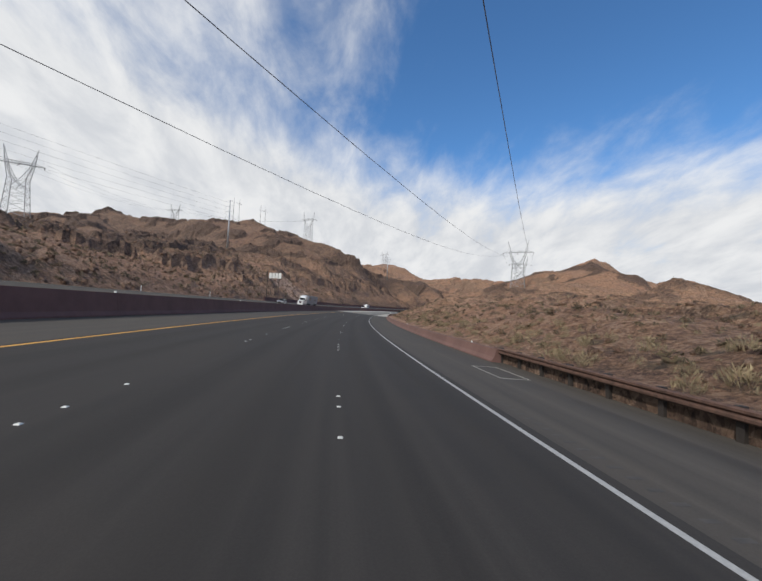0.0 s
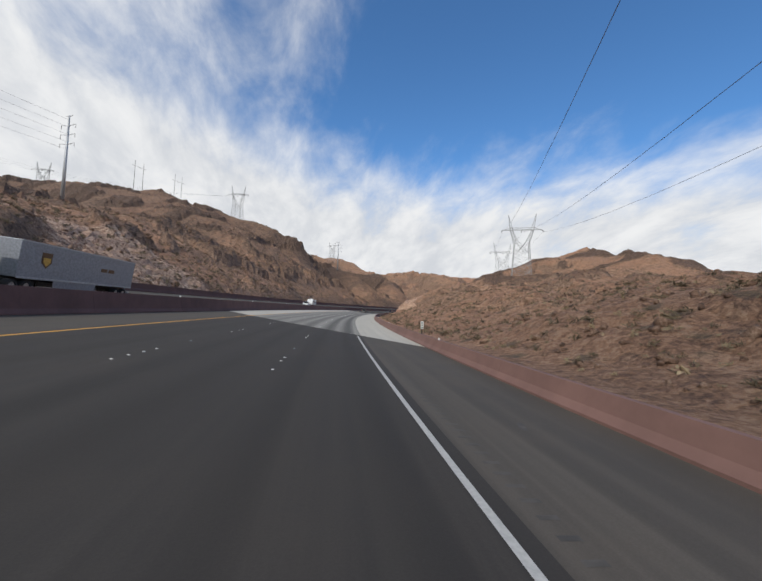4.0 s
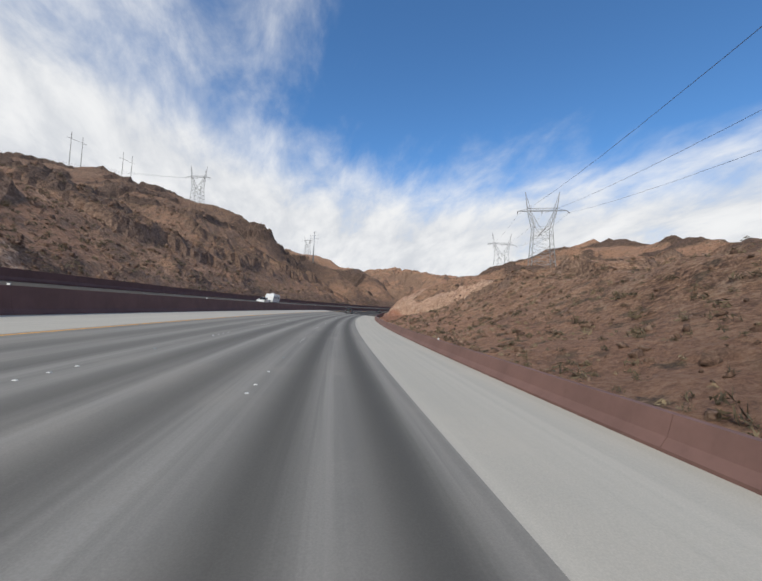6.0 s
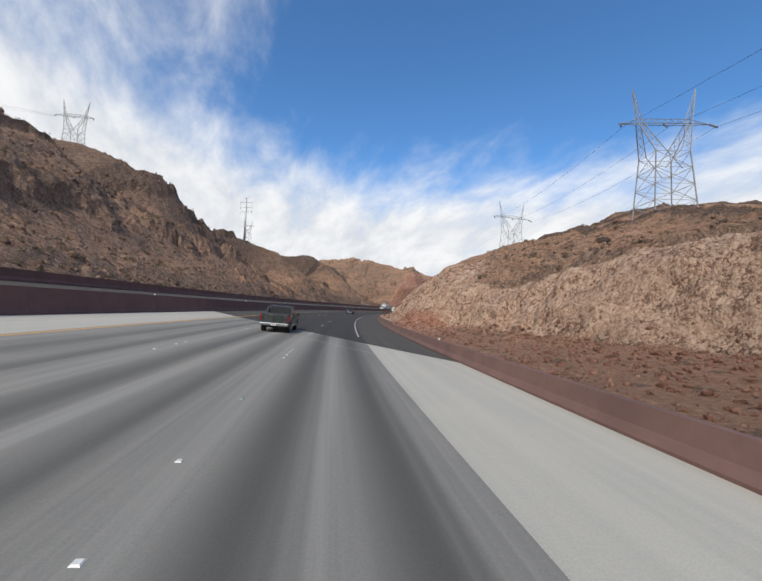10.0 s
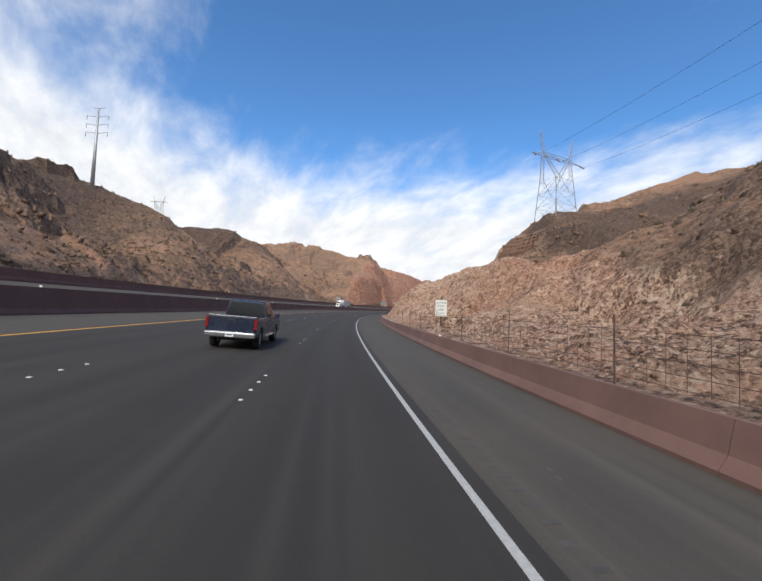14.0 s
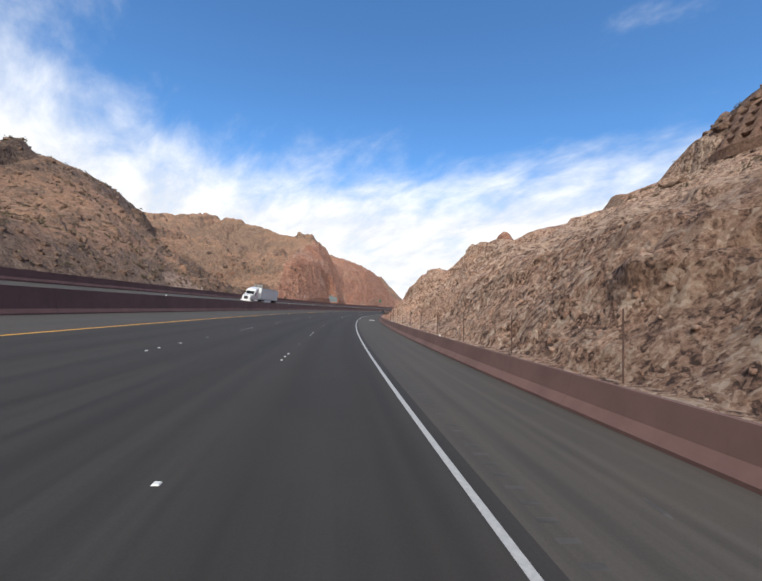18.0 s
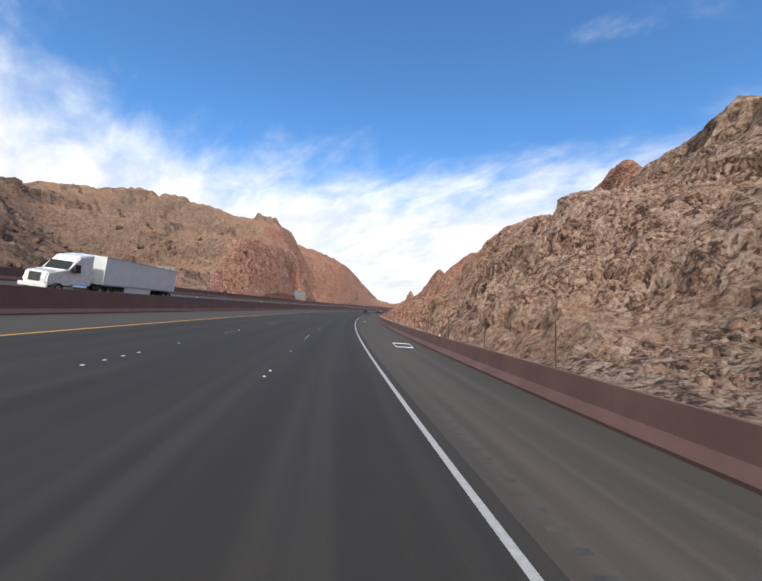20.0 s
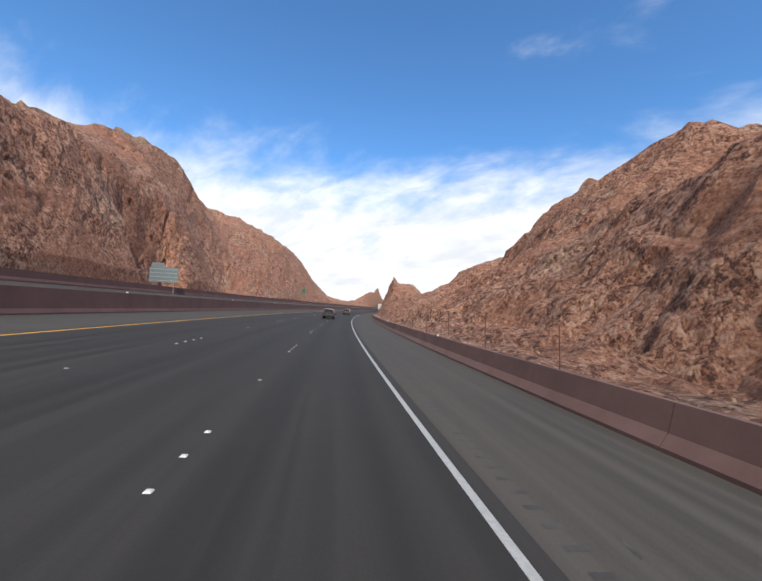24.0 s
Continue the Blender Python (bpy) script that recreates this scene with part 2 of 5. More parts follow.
    c = n.mix(n.span(n.math("ADD", g["dark"], n.math("MULTIPLY", n.math("SUBTRACT", mid, 0.5), 1.0)), 0.30, 0.75, 0.0, 0.85), c, n.ramp(n.math("ADD", n.math("MULTIPLY", fine, 0.6), n.math("MULTIPLY", facet, 0.4)), ((0.36, (0.018, 0.012, 0.010)), (0.50, (0.070, 0.045, 0.034)), (0.68, (0.165, 0.110, 0.080)))))
    edge = n.span(n.math("ADD", g["cut"], n.math("MULTIPLY", n.math("SUBTRACT", mid, 0.5), 0.8)), 0.3, 0.6)
    c = n.mix(edge, c, n.mix(n.span(n.math("ADD", g["red"], n.math("MULTIPLY", n.math("SUBTRACT", big, 0.5), 1.2)), 0.3, 0.7), cut, red))
    c = n.mix(n.span(n.math("ADD", g["pale"], n.math("MULTIPLY", n.math("SUBTRACT", mid, 0.5), 0.7)), 0.35, 0.6, 0.0, 0.85), c, n.ramp(rock, ((0.36, (0.17, 0.098, 0.066)), (0.46, (0.40, 0.252, 0.174)), (0.58, (0.58, 0.415, 0.305)))))
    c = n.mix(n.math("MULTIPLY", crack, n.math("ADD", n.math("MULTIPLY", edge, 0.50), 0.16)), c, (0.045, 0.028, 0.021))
    h = n.math("ADD", n.math("MULTIPLY", layers, 0.6), n.math("ADD", n.math("MULTIPLY", upright, 0.7), n.math("MULTIPLY", fine, 0.6)))
    h = n.math("SUBTRACT", n.math("ADD", h, n.math("MULTIPLY", mid, 0.8)), n.math("MULTIPLY", crack, 0.35))
    h = n.math("SUBTRACT", h, n.math("MULTIPLY", broken, n.math("ADD", n.math("MULTIPLY", tone[0][1], 0.45), n.math("MULTIPLY", tone[1][1], 0.40))))
    finish(n, c, 0.93, 0.0, h, 1.0, 0.36)
    return m


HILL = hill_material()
ROCK = painted("loose_rock", (0.150, 0.096, 0.068), 0.95, vary=0.45, scale=2.5)
ROCK_PALE = painted("pale_boulder", (0.24, 0.155, 0.112), 0.95, vary=0.35, scale=2.0)


def chunk_material(name, dark, mean, lite):
    """Angular broken rock, each piece of its own tone."""
    m, n = material(name)
    p = spot(n)
    each = n.add("ShaderNodeNewGeometry").outputs["Random Per Island"]
    fine = n.noise(3.2, p, 9.0, 0.80)
    v = n.math("ADD", n.math("MULTIPLY", n.math("SUBTRACT", n.noise(2.6, p, 10.0, 0.84), 0.5), 1.3), n.math("ADD", 0.43, n.math("MULTIPLY", each, 0.14)))
    finish(n, n.ramp(v, ((0.33, dark), (0.50, mean), (0.68, lite))), 0.93, 0.0, n.math("ADD", fine, n.math("MULTIPLY", n.noise(1.2, p, 6.0, 0.7), 0.8)), 0.9, 0.25)
    return m


CHUNK_TAN = chunk_material("broken_tan_rock", (0.16, 0.088, 0.060), (0.48, 0.287, 0.200), (0.68, 0.50, 0.385))
CHUNK_RED = chunk_material("broken_red_rock", (0.070, 0.030, 0.020), (0.255, 0.114, 0.071), (0.42, 0.245, 0.170))
CHUNK_BROWN = chunk_material("broken_brown_rock", (0.060, 0.035, 0.024), (0.205, 0.122, 0.082), (0.38, 0.265, 0.190))
CHUNK_DARK = chunk_material("broken_dark_rock", (0.028, 0.018, 0.014), (0.095, 0.059, 0.042), (0.22, 0.145, 0.105))
BUSH = painted("dry_shrub", (0.118, 0.092, 0.056), 0.95, vary=0.5, scale=1.5)
BUSH_PALE = painted("pale_brittle_shrub", (0.27, 0.215, 0.130), 0.95, vary=0.35, scale=1.5)

# ---- building helpers ----


def link(name, verts, faces, mat, parent=None, smooth=False):
    me = bpy.data.meshes.new(name)
    me.from_pydata(verts, [], faces)
    if mat is not None:
        me.materials.append(mat)
    if smooth:
        me.polygons.foreach_set("use_smooth", [True] * len(me.polygons))
    me.update()
    ob = new(name, me)
    if parent is not None:
        ob.parent = parent
    return ob


def part(name, bm, mat, parent=None, label="", smooth=False):
    me = bpy.data.meshes.new(name)
    bmesh.ops.recalc_face_normals(bm, faces=bm.faces[:])
    bm.to_mesh(me)
    bm.free()
    me.materials.append(mat)
    if smooth:
        me.polygons.foreach_set("use_smooth", [True] * len(me.polygons))
    ob = new(name, me)
    if parent is not None:
        ob.parent = parent
    if label:
        tagged(ob, label)
    return ob


def put_box(bm, x, y, z, sx, sy, sz, bevel=0.0, m=None):
    """A box with its centre at x, y, z."""
    g = bmesh.ops.create_cube(bm, size=1.0, matrix=Matrix.LocRotScale((x, y, z), None, (sx, sy, sz)))["verts"]
    if bevel:
        bmesh.ops.bevel(bm, geom=list({e for v in g for e in v.link_edges}), offset=bevel, segments=2, affect="EDGES", profile=0.6)
    return bm


def put_bar(bm, a, b, w, sides=4, w2=None):
    """A straight bar from a to b."""
    a, b = Vector(a), Vector(b)
    d = b - a
    m = Matrix.Translation((a + b) / 2) @ d.to_track_quat("Z", "Y").to_matrix().to_4x4()
    bmesh.ops.create_cone(bm, cap_ends=True, segments=sides, radius1=w / 2, radius2=(w if w2 is None else w2) / 2, depth=d.length, matrix=m)
    return bm


def along_road(s0, s1, step, profile, name, mat, parent=None, lift=0.0, caps=True, layers=False, skew0=False, skew1=False):
    """A long piece of the road: profile is a list of (side, height above the road's own plane)."""
    k = max(2, int(round((s1 - s0) / step)) + 1)
    ss = np.linspace(s0, s1, k)
    verts, cross, run = [], [], []
    for i, s in enumerate(ss):
        f = i / (k - 1)
        for side, z in profile:
            q = s - 1.5 * side * (skew0 * (1 - f) + skew1 * f)      # the viaduct's ends lie askew
            verts.append(at(q, side, road_z(side) + z + lift))
            cross.append(side)
            run.append(q)
    w = len(profile)
    faces = [(i * w + j, i * w + j + 1, (i + 1) * w + j + 1, (i + 1) * w + j) for i in range(k - 1) for j in range(w - 1)]
    if caps:
        faces += [tuple(range(w)), tuple((k - 1) * w + j for j in reversed(range(w)))]
    ob = link(name, verts, faces, mat, parent)
    if layers:
        for key, values in (("cross", cross), ("along", run)):
            ob.data.attributes.new(key, "FLOAT", "POINT").data.foreach_set("value", values)
    return ob


# ---- the hills ----
RIGHT_8 = [0.3, 0.3, 0.3, 0.3, 0.3, 0.3, -0.3, -0.3, -0.3, 0.1, 0.4, 0.4, 0.4, 0.4, 0.4, 0.4, 0.4, 0.4, 0.4, 0.4, 0.4, 0.4, 0.4, 0.4, 0.4, 0.4, 0.4, 0.4, 0.4, 0.4, 0.4, 0.4, 0.4, 0.4, 0.4, 0.4, 0.4, 0.4, 0.4, 0.4, 0.4]
RIGHT_14 = [1, 1.6, 2.2, 2.2, 2.2, 1.6, 0.9, 1.2, 1.2, 2.5, 4.6, 6.2, 6.7, -0.8, 1.3, 1.4, 7.9, 7.1, 5.5, -0.8, -0.8, 3.9, -0.8, 4.2, 1.8, 4, 6.4, 16.2, 8, 18.1, 11.8, 15, 17, 14, 14, 14, 14, 14, 14, 14, 14]
RIGHT_24 = [1.8, 1, 0.6, 3.2, 4.7, 4, 4.2, 4.9, 5.6, 4.2, 4.4, 8.6, 11.1, 13.6, -0.8, 10.1, 10.8, 14.7, 10.4, 14.8, 3, 6.2, 15, 10.7, 5.2, 3.1, 6.7, -0.8, 3.8, 16.9, 11.2, 14.3, 17.7, 16.8, 17.3, 21.1, 23.9, 30.2, 33.5, 33.9, 36]
RIGHT_40 = [3, 2.4, 0.9, 2.7, 4.9, 7.2, 4.4, 5.5, 7.5, 7.4, 7, 11.4, 17, 21.4, 16, 7.4, 11.9, 20.6, 24.2, 5.5, 27, 15, -0.8, 23.5, 22.2, -0.8, 16.3, 16.4, 8.9, -0.8, 10.4, 13.6, 16.8, 16.3, 17, 20.2, 22.7, 28.3, 31.6, 34.6, 38.1]
RIGHT_65 = [4, 4, 1.2, 3.4, 5.9, 8, 7.2, 11, 13.6, 14, 16, 13.6, 23, 22.2, 29.1, 22.8, 12, 22.3, 41.7, 33.4, -0.8, 29.5, -0.5, 28, 13.1, 40.6, 24, 26.7, 28.8, 31.6, 26, 27, 28, 26, 28, 27, 23, 29, 35, 43.3, 47.5]
RIGHT_100 = [5, 5, 5, 5, 4.7, 4.5, 9.1, 9.7, -0.8, 12.3, 22, 26, 21.9, 12.9, 40, 44.5, 40.8, 35.1, 44, 51.9, 59.3, 40.9, 53.7, 5.7, 22, 24.7, 36.7, 42.1, 37.9, 44.9, 41.1, 49.3, 49.1, 51.7, 52.6, 48, 56, 50, 50, 53, 54]
RIGHT_150 = [8, 8, 8, 8, 8.5, 8.1, -0.2, 15.4, 24.7, 0.1, 21, 28, 40.4, 46.7, 45.6, 49.7, 55.5, 62.9, 59.9, 70.5, 74, 64.3, 76.8, 64.5, 47.6, 40.1, 45.1, 49.7, 57, 54.8, 56.2, 61.7, 68.3, 74.3, 82, 80.2, 66, 73, 73, 52, 52]
RIGHT_220 = [12, 12, 12, 12, 13, 13, 7, -0.8, -0.1, 11.5, 12.4, 6, 16.3, 7.4, 17.1, 22.7, 23.6, 22.2, 27.2, 19.7, 17.4, 11.8, 19.2, 30.9, 37.7, 59.1, 45.8, 33, 4.8, 43.8, 45, 51, 50.9, 50, 45.2, 39.9, 37, 40, 32, 40, 50]
RIGHT_HILL = ((8, RIGHT_8), (14, RIGHT_14), (24, RIGHT_24), (40, RIGHT_40), (65, RIGHT_65), (100, RIGHT_100), (150, RIGHT_150), (220, RIGHT_220))
LEFT_36 = [3.2] * 41
LEFT_48 = [10, 10, 10, 8, 9, 10.7, 10.1, 10, 10, 10, 11, 11, 11, 11, 11, 11, 7, 12, 12, 13, 10.2, 7, 8.8, 27.6, 30.2, 29.1, 2.5, 17.2, 22, 20, 16, 10, 8, 7, 7, 7, 10, 29, 32.5, 45.4, 26.6]
LEFT_65 = [20, 19, 18, 14, 14.8, 14.3, 19.1, 20, 19, 21, 22, 22, 23, 23, 22.9, 21.9, 10, 21.8, 17.1, 19.5, 23.8, 2.4, 10, 24.9, 35.6, 46.7, 48.6, 30.6, 39.3, 42, 32.2, 29.5, 13.5, 8, 3.7, 8.9, 12, 15.6, 17.9, 14.7, 13.5]
LEFT_90 = [35, 32, 29, 24, 17.7, 15.8, 20.9, 27, 28, 33, 36, 33, 41.9, 44.7, 28.1, 33.6, 12.8, 16.8, 37.1, 20.7, 42.4, 37.6, 3.1, 32.1, 33.5, 34.9, 59.6, 66.1, 43.9, 56.1, 56.5, 55.5, 53.6, 49, 40.9, 12.1, 9.2, 10.6, 14, 13, 12]
LEFT_130 = [48, 48, 48, 44, 34.4, 23.2, 24.8, 32.8, 36.4, 40, 45, 31, 54.4, 59.8, 64.8, 49, 67.4, 50, 53.5, 11.4, 48.5, 56.1, 42.9, 40, 34.5, 37.9, 69.7, 49.6, 62, 53.7, 61, 55.5, 59.4, 58.1, 51.6, 43, 26.7, 17.4, 16.9, 12.6, 12.7]
LEFT_180 = [55, 55, 55, 55, 55, 51, 34.3, 34.8, 41.1, 48, 53, 30, 54, 60, 79.2, 67.8, 94.1, 60.1, 59.6, 55.1, 47.8, 49.4, 52.6, 53.9, 42.1, 66.2, 77.1, 64.1, 81.7, 80.3, 71.8, 75.4, 61, 71.3, 71.2, 69.2, 62.8, 53, 37.4, 32.3, 24.8]
LEFT_250 = [62, 62, 62, 62, 62, 62, 63, 50, 49, 53, 58.6, 29.1, 51.1, 79.9, 92.6, 109, 110, 71.3, 105, 84.9, 75.5, 71.7, 65.3, 65.4, 59.8, 72.5, 73.4, 57.8, 76, 83.5, 79, 92.1, 92.2, 85.7, 82.5, 94.1, 82.7, 81, 88, 77.3, 95.3]
LEFT_350 = [70, 70, 70, 70, 70, 70, 85, 73, 67, 49, 79.4, 92.1, 61.1, 78.6, 122, 129, 146, 131, 134, 123, 115, 113, 83.9, 108, 103, 87.3, 87.7, 85.9, 84.7, 87.6, 88.5, 85.3, 90.4, 94, 96, 103, 98, 112, 107, 96, 85]
LEFT_480 = [30, 30, 30, 29, 30, 30, 33, 37, 45, 55.8, 67.5, 102, 99.4, 134, 126, 118, 114, 117, 117, 116, 112, 108, 102, 98, 91.9, 88, 89.1, 100, 83, 83, 84, 86, 87, 89, 92, 94, 96, 100, 100, 102, 104]
LEFT_HILL = ((36, LEFT_36), (48, LEFT_48), (65, LEFT_65), (90, LEFT_90), (130, LEFT_130), (180, LEFT_180), (250, LEFT_250), (350, LEFT_350), (480, LEFT_480))
STATIONS = np.concatenate([np.arange(-30, 1020, 30.0), np.arange(1050, 1500, 75.0)])
TABLE = np.random.RandomState(7).rand(256, 256)


def patchy(x, y):
    """Smooth random heights in 0..1, one bump a unit."""
    xi, yi = np.floor(x).astype(int), np.floor(y).astype(int)
    fx, fy = x - xi, y - yi
    fx, fy = fx * fx * (3 - 2 * fx), fy * fy * (3 - 2 * fy)
    q = lambda i, j: TABLE[(xi + i) % 256, (yi + j) % 256]
    return (q(0, 0) * (1 - fx) + q(1, 0) * fx) * (1 - fy) + (q(0, 1) * (1 - fx) + q(1, 1) * fx) * fy


def rugged(x, y, octaves=4, ridge=False):
    total, amp = 0.0, 1.0
    for k in range(octaves):
        v = patchy(x * 2 ** k + 17.3 * k, y * 2 ** k + 5.1 * k)
        total = total + amp * (1 - np.abs(2 * v - 1) if ridge else v)
        amp *= 0.5
    return total / (2 - 0.5 ** (octaves - 1))


def between(table, s, side):
    """Heights between the cross sections, smooth along and across."""
    lats = np.array([k for k, _ in table], float)
    grid = np.array([v for _, v in table], float)
    fs = np.interp(s, STATIONS, np.arange(len(STATIONS)))
    i = np.minimum(fs.astype(int), len(STATIONS) - 2)
    f = fs - i
    f = f * 0.6 + 0.4 * f * f * (3 - 2 * f)
    fl = np.interp(side, lats, np.arange(len(lats)))
    j = np.minimum(fl.astype(int), len(lats) - 2)
    g = fl - j
    return ((grid[j, i] * (1 - g) + grid[j + 1, i] * g) * (1 - f) + (grid[j, i + 1] * (1 - g) + grid[j + 1, i + 1] * g) * f)


def hump(v, lo, hi, soft):
    return np.clip((v - lo) / soft + 0.5, 0, 1) * np.clip((hi - v) / soft + 0.5, 0, 1)


def scar(s):
    """The slipped rock face above the talus: the line of its foot, its height and its reach."""
    foot = np.interp(s, (222, 233, 244, 264, 277, 308, 326), (24, 27, 32, 35, 28, 17, 10))
    high = np.interp(s, (228, 236, 244, 252, 262, 272, 285, 308, 326), (0, 0.6, 2.8, 7.5, 12, 11.5, 8, 5, 3.5))
    return foot, high, hump(s, 226, 318, 12)


def outcrop(sign, s, d):
    """Ribs and ledges of harder dark rock standing out of the slope, 0..1."""
    lump = rugged(s * 0.05 + 31, d * 0.06 + 2, 5)
    return np.clip((lump - 0.555) / 0.05, 0, 1)


def geology(sign, s, d):
    """Where the road was blasted through rock, where the rock is red, dark or pale."""
    if sign > 0:
        top = np.interp(s, (300, 330, 400, 520, 600, 700, 900), (16, 26, 28, 52, 70, 95, 110))
        cut = hump(s, 306, 1500, 25) * np.clip((top - d) / 8 + 0.5, 0, 1)
        foot, high, w = scar(s)
        face = w * hump(d, foot, foot + 0.75 * high + 1.5, 3) * np.clip(high / 3, 0, 1)
        cut = np.maximum(cut, face)
        red = np.clip(hump(s, 560, 1500, 60), 0, 0.95) + 0.95 * w * np.clip((foot + 1 - d) / 3, 0, 1)
        red = np.clip(red + 0.75 * hump(s, 120, 236, 30) * np.clip((20 - d) / 8, 0, 1), 0, 1)
        red = np.clip(red + 0.40 * hump(s, 322, 425, 24), 0, 1)
        dark = 0.6 * outcrop(1, s, d) * hump(s, -50, 480, 50) * np.clip((d - 30) / 25, 0, 1) + 0.35 * hump(s, 330, 470, 50) * np.clip((d - 34) / 20, 0, 1) + 0.75 * hump(s, 425, 530, 30) * np.clip((d - 54) / 10, 0, 1) * (0.5 + rugged(s * 0.06, d * 0.06, 4))
        pale = 0.8 * face * np.clip((s - 244) / 12, 0.2, 1) + 0.75 * hump(s, 432, 515, 24) * hump(d, 15, 48, 8)
    else:
        brow = 602 + 4.0 * (np.clip(d, 38, 120) - 39)          # the cut's edge climbs aslant over the hillside
        cut = np.clip((s - brow) / 30 + 0.5, 0, 1) * np.clip((125 - d) / 25 + 0.5, 0, 1) + hump(s, 168, 205, 12) * np.clip((62 - d) / 8 + 0.5, 0, 1)
        red = np.clip((s - brow) / 50 + 0.5, 0, 1)
        crest = np.clip((d - 60) / 60, 0, 1)
        dark = hump(s, -100, 650, 50) * (outcrop(-1, s, d) * (0.30 + 0.35 * crest) + 0.17 + 0.36 * crest + 0.30 * hump(s, 460, 655, 40) * crest)
        pale = hump(s, 176, 192, 10) * hump(d, 44, 60, 8) + hump(s, 548, 562, 8) * hump(d, 37, 44, 5)
    return cut, red, np.clip(dark, 0, 1), np.clip(pale, 0, 1)


CELL = np.random.RandomState(23).rand(3, 256, 256)


def blocky(u, v):
    """Broken rock: a depth of its own for each irregular cell, with joints between them."""
    ui, vi = np.floor(u).astype(int), np.floor(v).astype(int)
    near, second, depth = np.full(u.shape, 9.0), np.full(u.shape, 9.0), np.zeros(u.shape)
    for i in (-1, 0, 1):
        for j in (-1, 0, 1):
            a, b = (ui + i) % 256, (vi + j) % 256
            far = np.hypot(ui + i + CELL[0, a, b] - u, vi + j + CELL[1, a, b] - v)
            closer = far < near
            second = np.where(closer, near, np.minimum(second, far))
            depth = np.where(closer, CELL[2, a, b], depth)
            near = np.where(closer, far, near)
    return depth - 0.5 - 0.5 * np.clip(1 - (second - near) / 0.22, 0, 1)


def hill_height(sign, s, d):
    """Height of the ground d metres to the right (sign 1) or left (-1) of the road's line."""
    s, d = np.asarray(s, float), np.asarray(d, float)
    table = RIGHT_HILL if sign > 0 else LEFT_HILL
    warp = 9 * (rugged(s * 0.03, d * 0.03 + 40, 3) - 0.5)
    z = between(table, s + warp, d + 0.6 * warp * np.clip((d - 20) / 40, 0, 1))
    cut = geology(sign, s, d)[0]
    if sign > 0:
        foot, high, w = scar(s)
        foot = foot + 5 * (rugged(s * 0.12, d * 0.0 + 3.3, 4) - 0.5)
        top = foot + 0.65 * high
        low = -0.8 + 0.9 * np.clip((d - 7) / np.maximum(foot - 7, 1), 0, 1)
        face = low + high * np.clip((d - foot) / np.maximum(top - foot, 0.5), 0, 1)
        join = np.clip((d - top) / 30, 0, 1)
        z = z + w * (1 - join * join * (3 - 2 * join)) * (np.where(d < top, face, np.minimum(0.1 + high + 0.35 * (d - top), np.maximum(z, 0.1 + high))) - z)
        back = np.clip((512 - s) * 0.27, 0, 10)
        z = z + (np.minimum(z, 0.6 + 21.6 * d / (49 + back)) - z) * hump(s, 450, 522, 12) * (d < 50 + back)
        wall = np.clip(1.25 * (d - 8.4), 0, 12.5)      # the steep blasted face and the gully that ends it
        z = z + (wall - z) * np.clip((s - 528) / 14, 0, 1) * (s < 561) * np.clip((22 - d) / 6, 0, 1)
        z = z + (np.minimum(z, 0.3 + 0.45 * np.clip(d - 8.5, 0, None)) - z) * hump(s, 562, 580, 6) * np.clip((24 - d) / 6, 0, 1)
        shelf = np.interp(d - back, (40, 49.5, 54.0, 60, 70), (20.0, 23.6, 30.6, 32.5, 34.0))
        z = z + (shelf - z) * hump(s, 474, 515, 5) * hump(d - back, 46, 64, 6)
    else:
        z = z - 1.3 * np.clip(1 - (d - 38.3) / 6, 0, 1)
    ground = 7.2 if sign > 0 else 38.5
    far = np.clip((d - ground) / 22, 0, 1)
    near = np.clip((d - ground) / 5, 0.05, 1)
    rough = 1.5 * (rugged(s * 0.13, d * 0.13, 5) - 0.5) * near + 6.0 * (rugged(s * 0.028 + 9, d * 0.028, 5, True) - 0.60) * far
    crag = far * outcrop(sign, s, d) * (1 - 0.8 * cut) * (1.6 if sign > 0 else 3.6) * (0.5 + rugged(s * 0.2, d * 0.2 + 7, 4))
    if sign > 0:
        quiet = 1 - 0.85 * np.maximum(hump(s, 455, 520, 8) * hump(d, 24, 66, 6), scar(s)[2] * (d < scar(s)[0]))
        rough, crag = rough * quiet, crag * quiet
    wide = 2.3 if sign > 0 else 4.2
    wave = 1.6 * (rugged(s * 0.2, d * 0.2 + 3, 2) - 0.5)
    crag = crag + near * far ** 0.3 * (1 - cut) * (0.16 if sign > 0 else 0.27) * wide * (0.45 + outcrop(sign, s, d)) * blocky((s + wave) / wide, (d - wave) / wide)
    tear = cut * (2.4 * (rugged(s * 0.17, d * 0.3 + z * 0.12, 6, True) - 0.6)) * np.clip((d - ground) / 3, 0, 1)
    z = z + rough + crag + tear
    if sign < 0:
        z = z + (np.minimum(z, 3.2) - z) * hump(s, 594, 712, 4) * (1 - hump(s, 610, 696, 4)) * np.clip((46 - d) / 3, 0, 1)      # level plots for the signs
    return z


SURFACE = {}


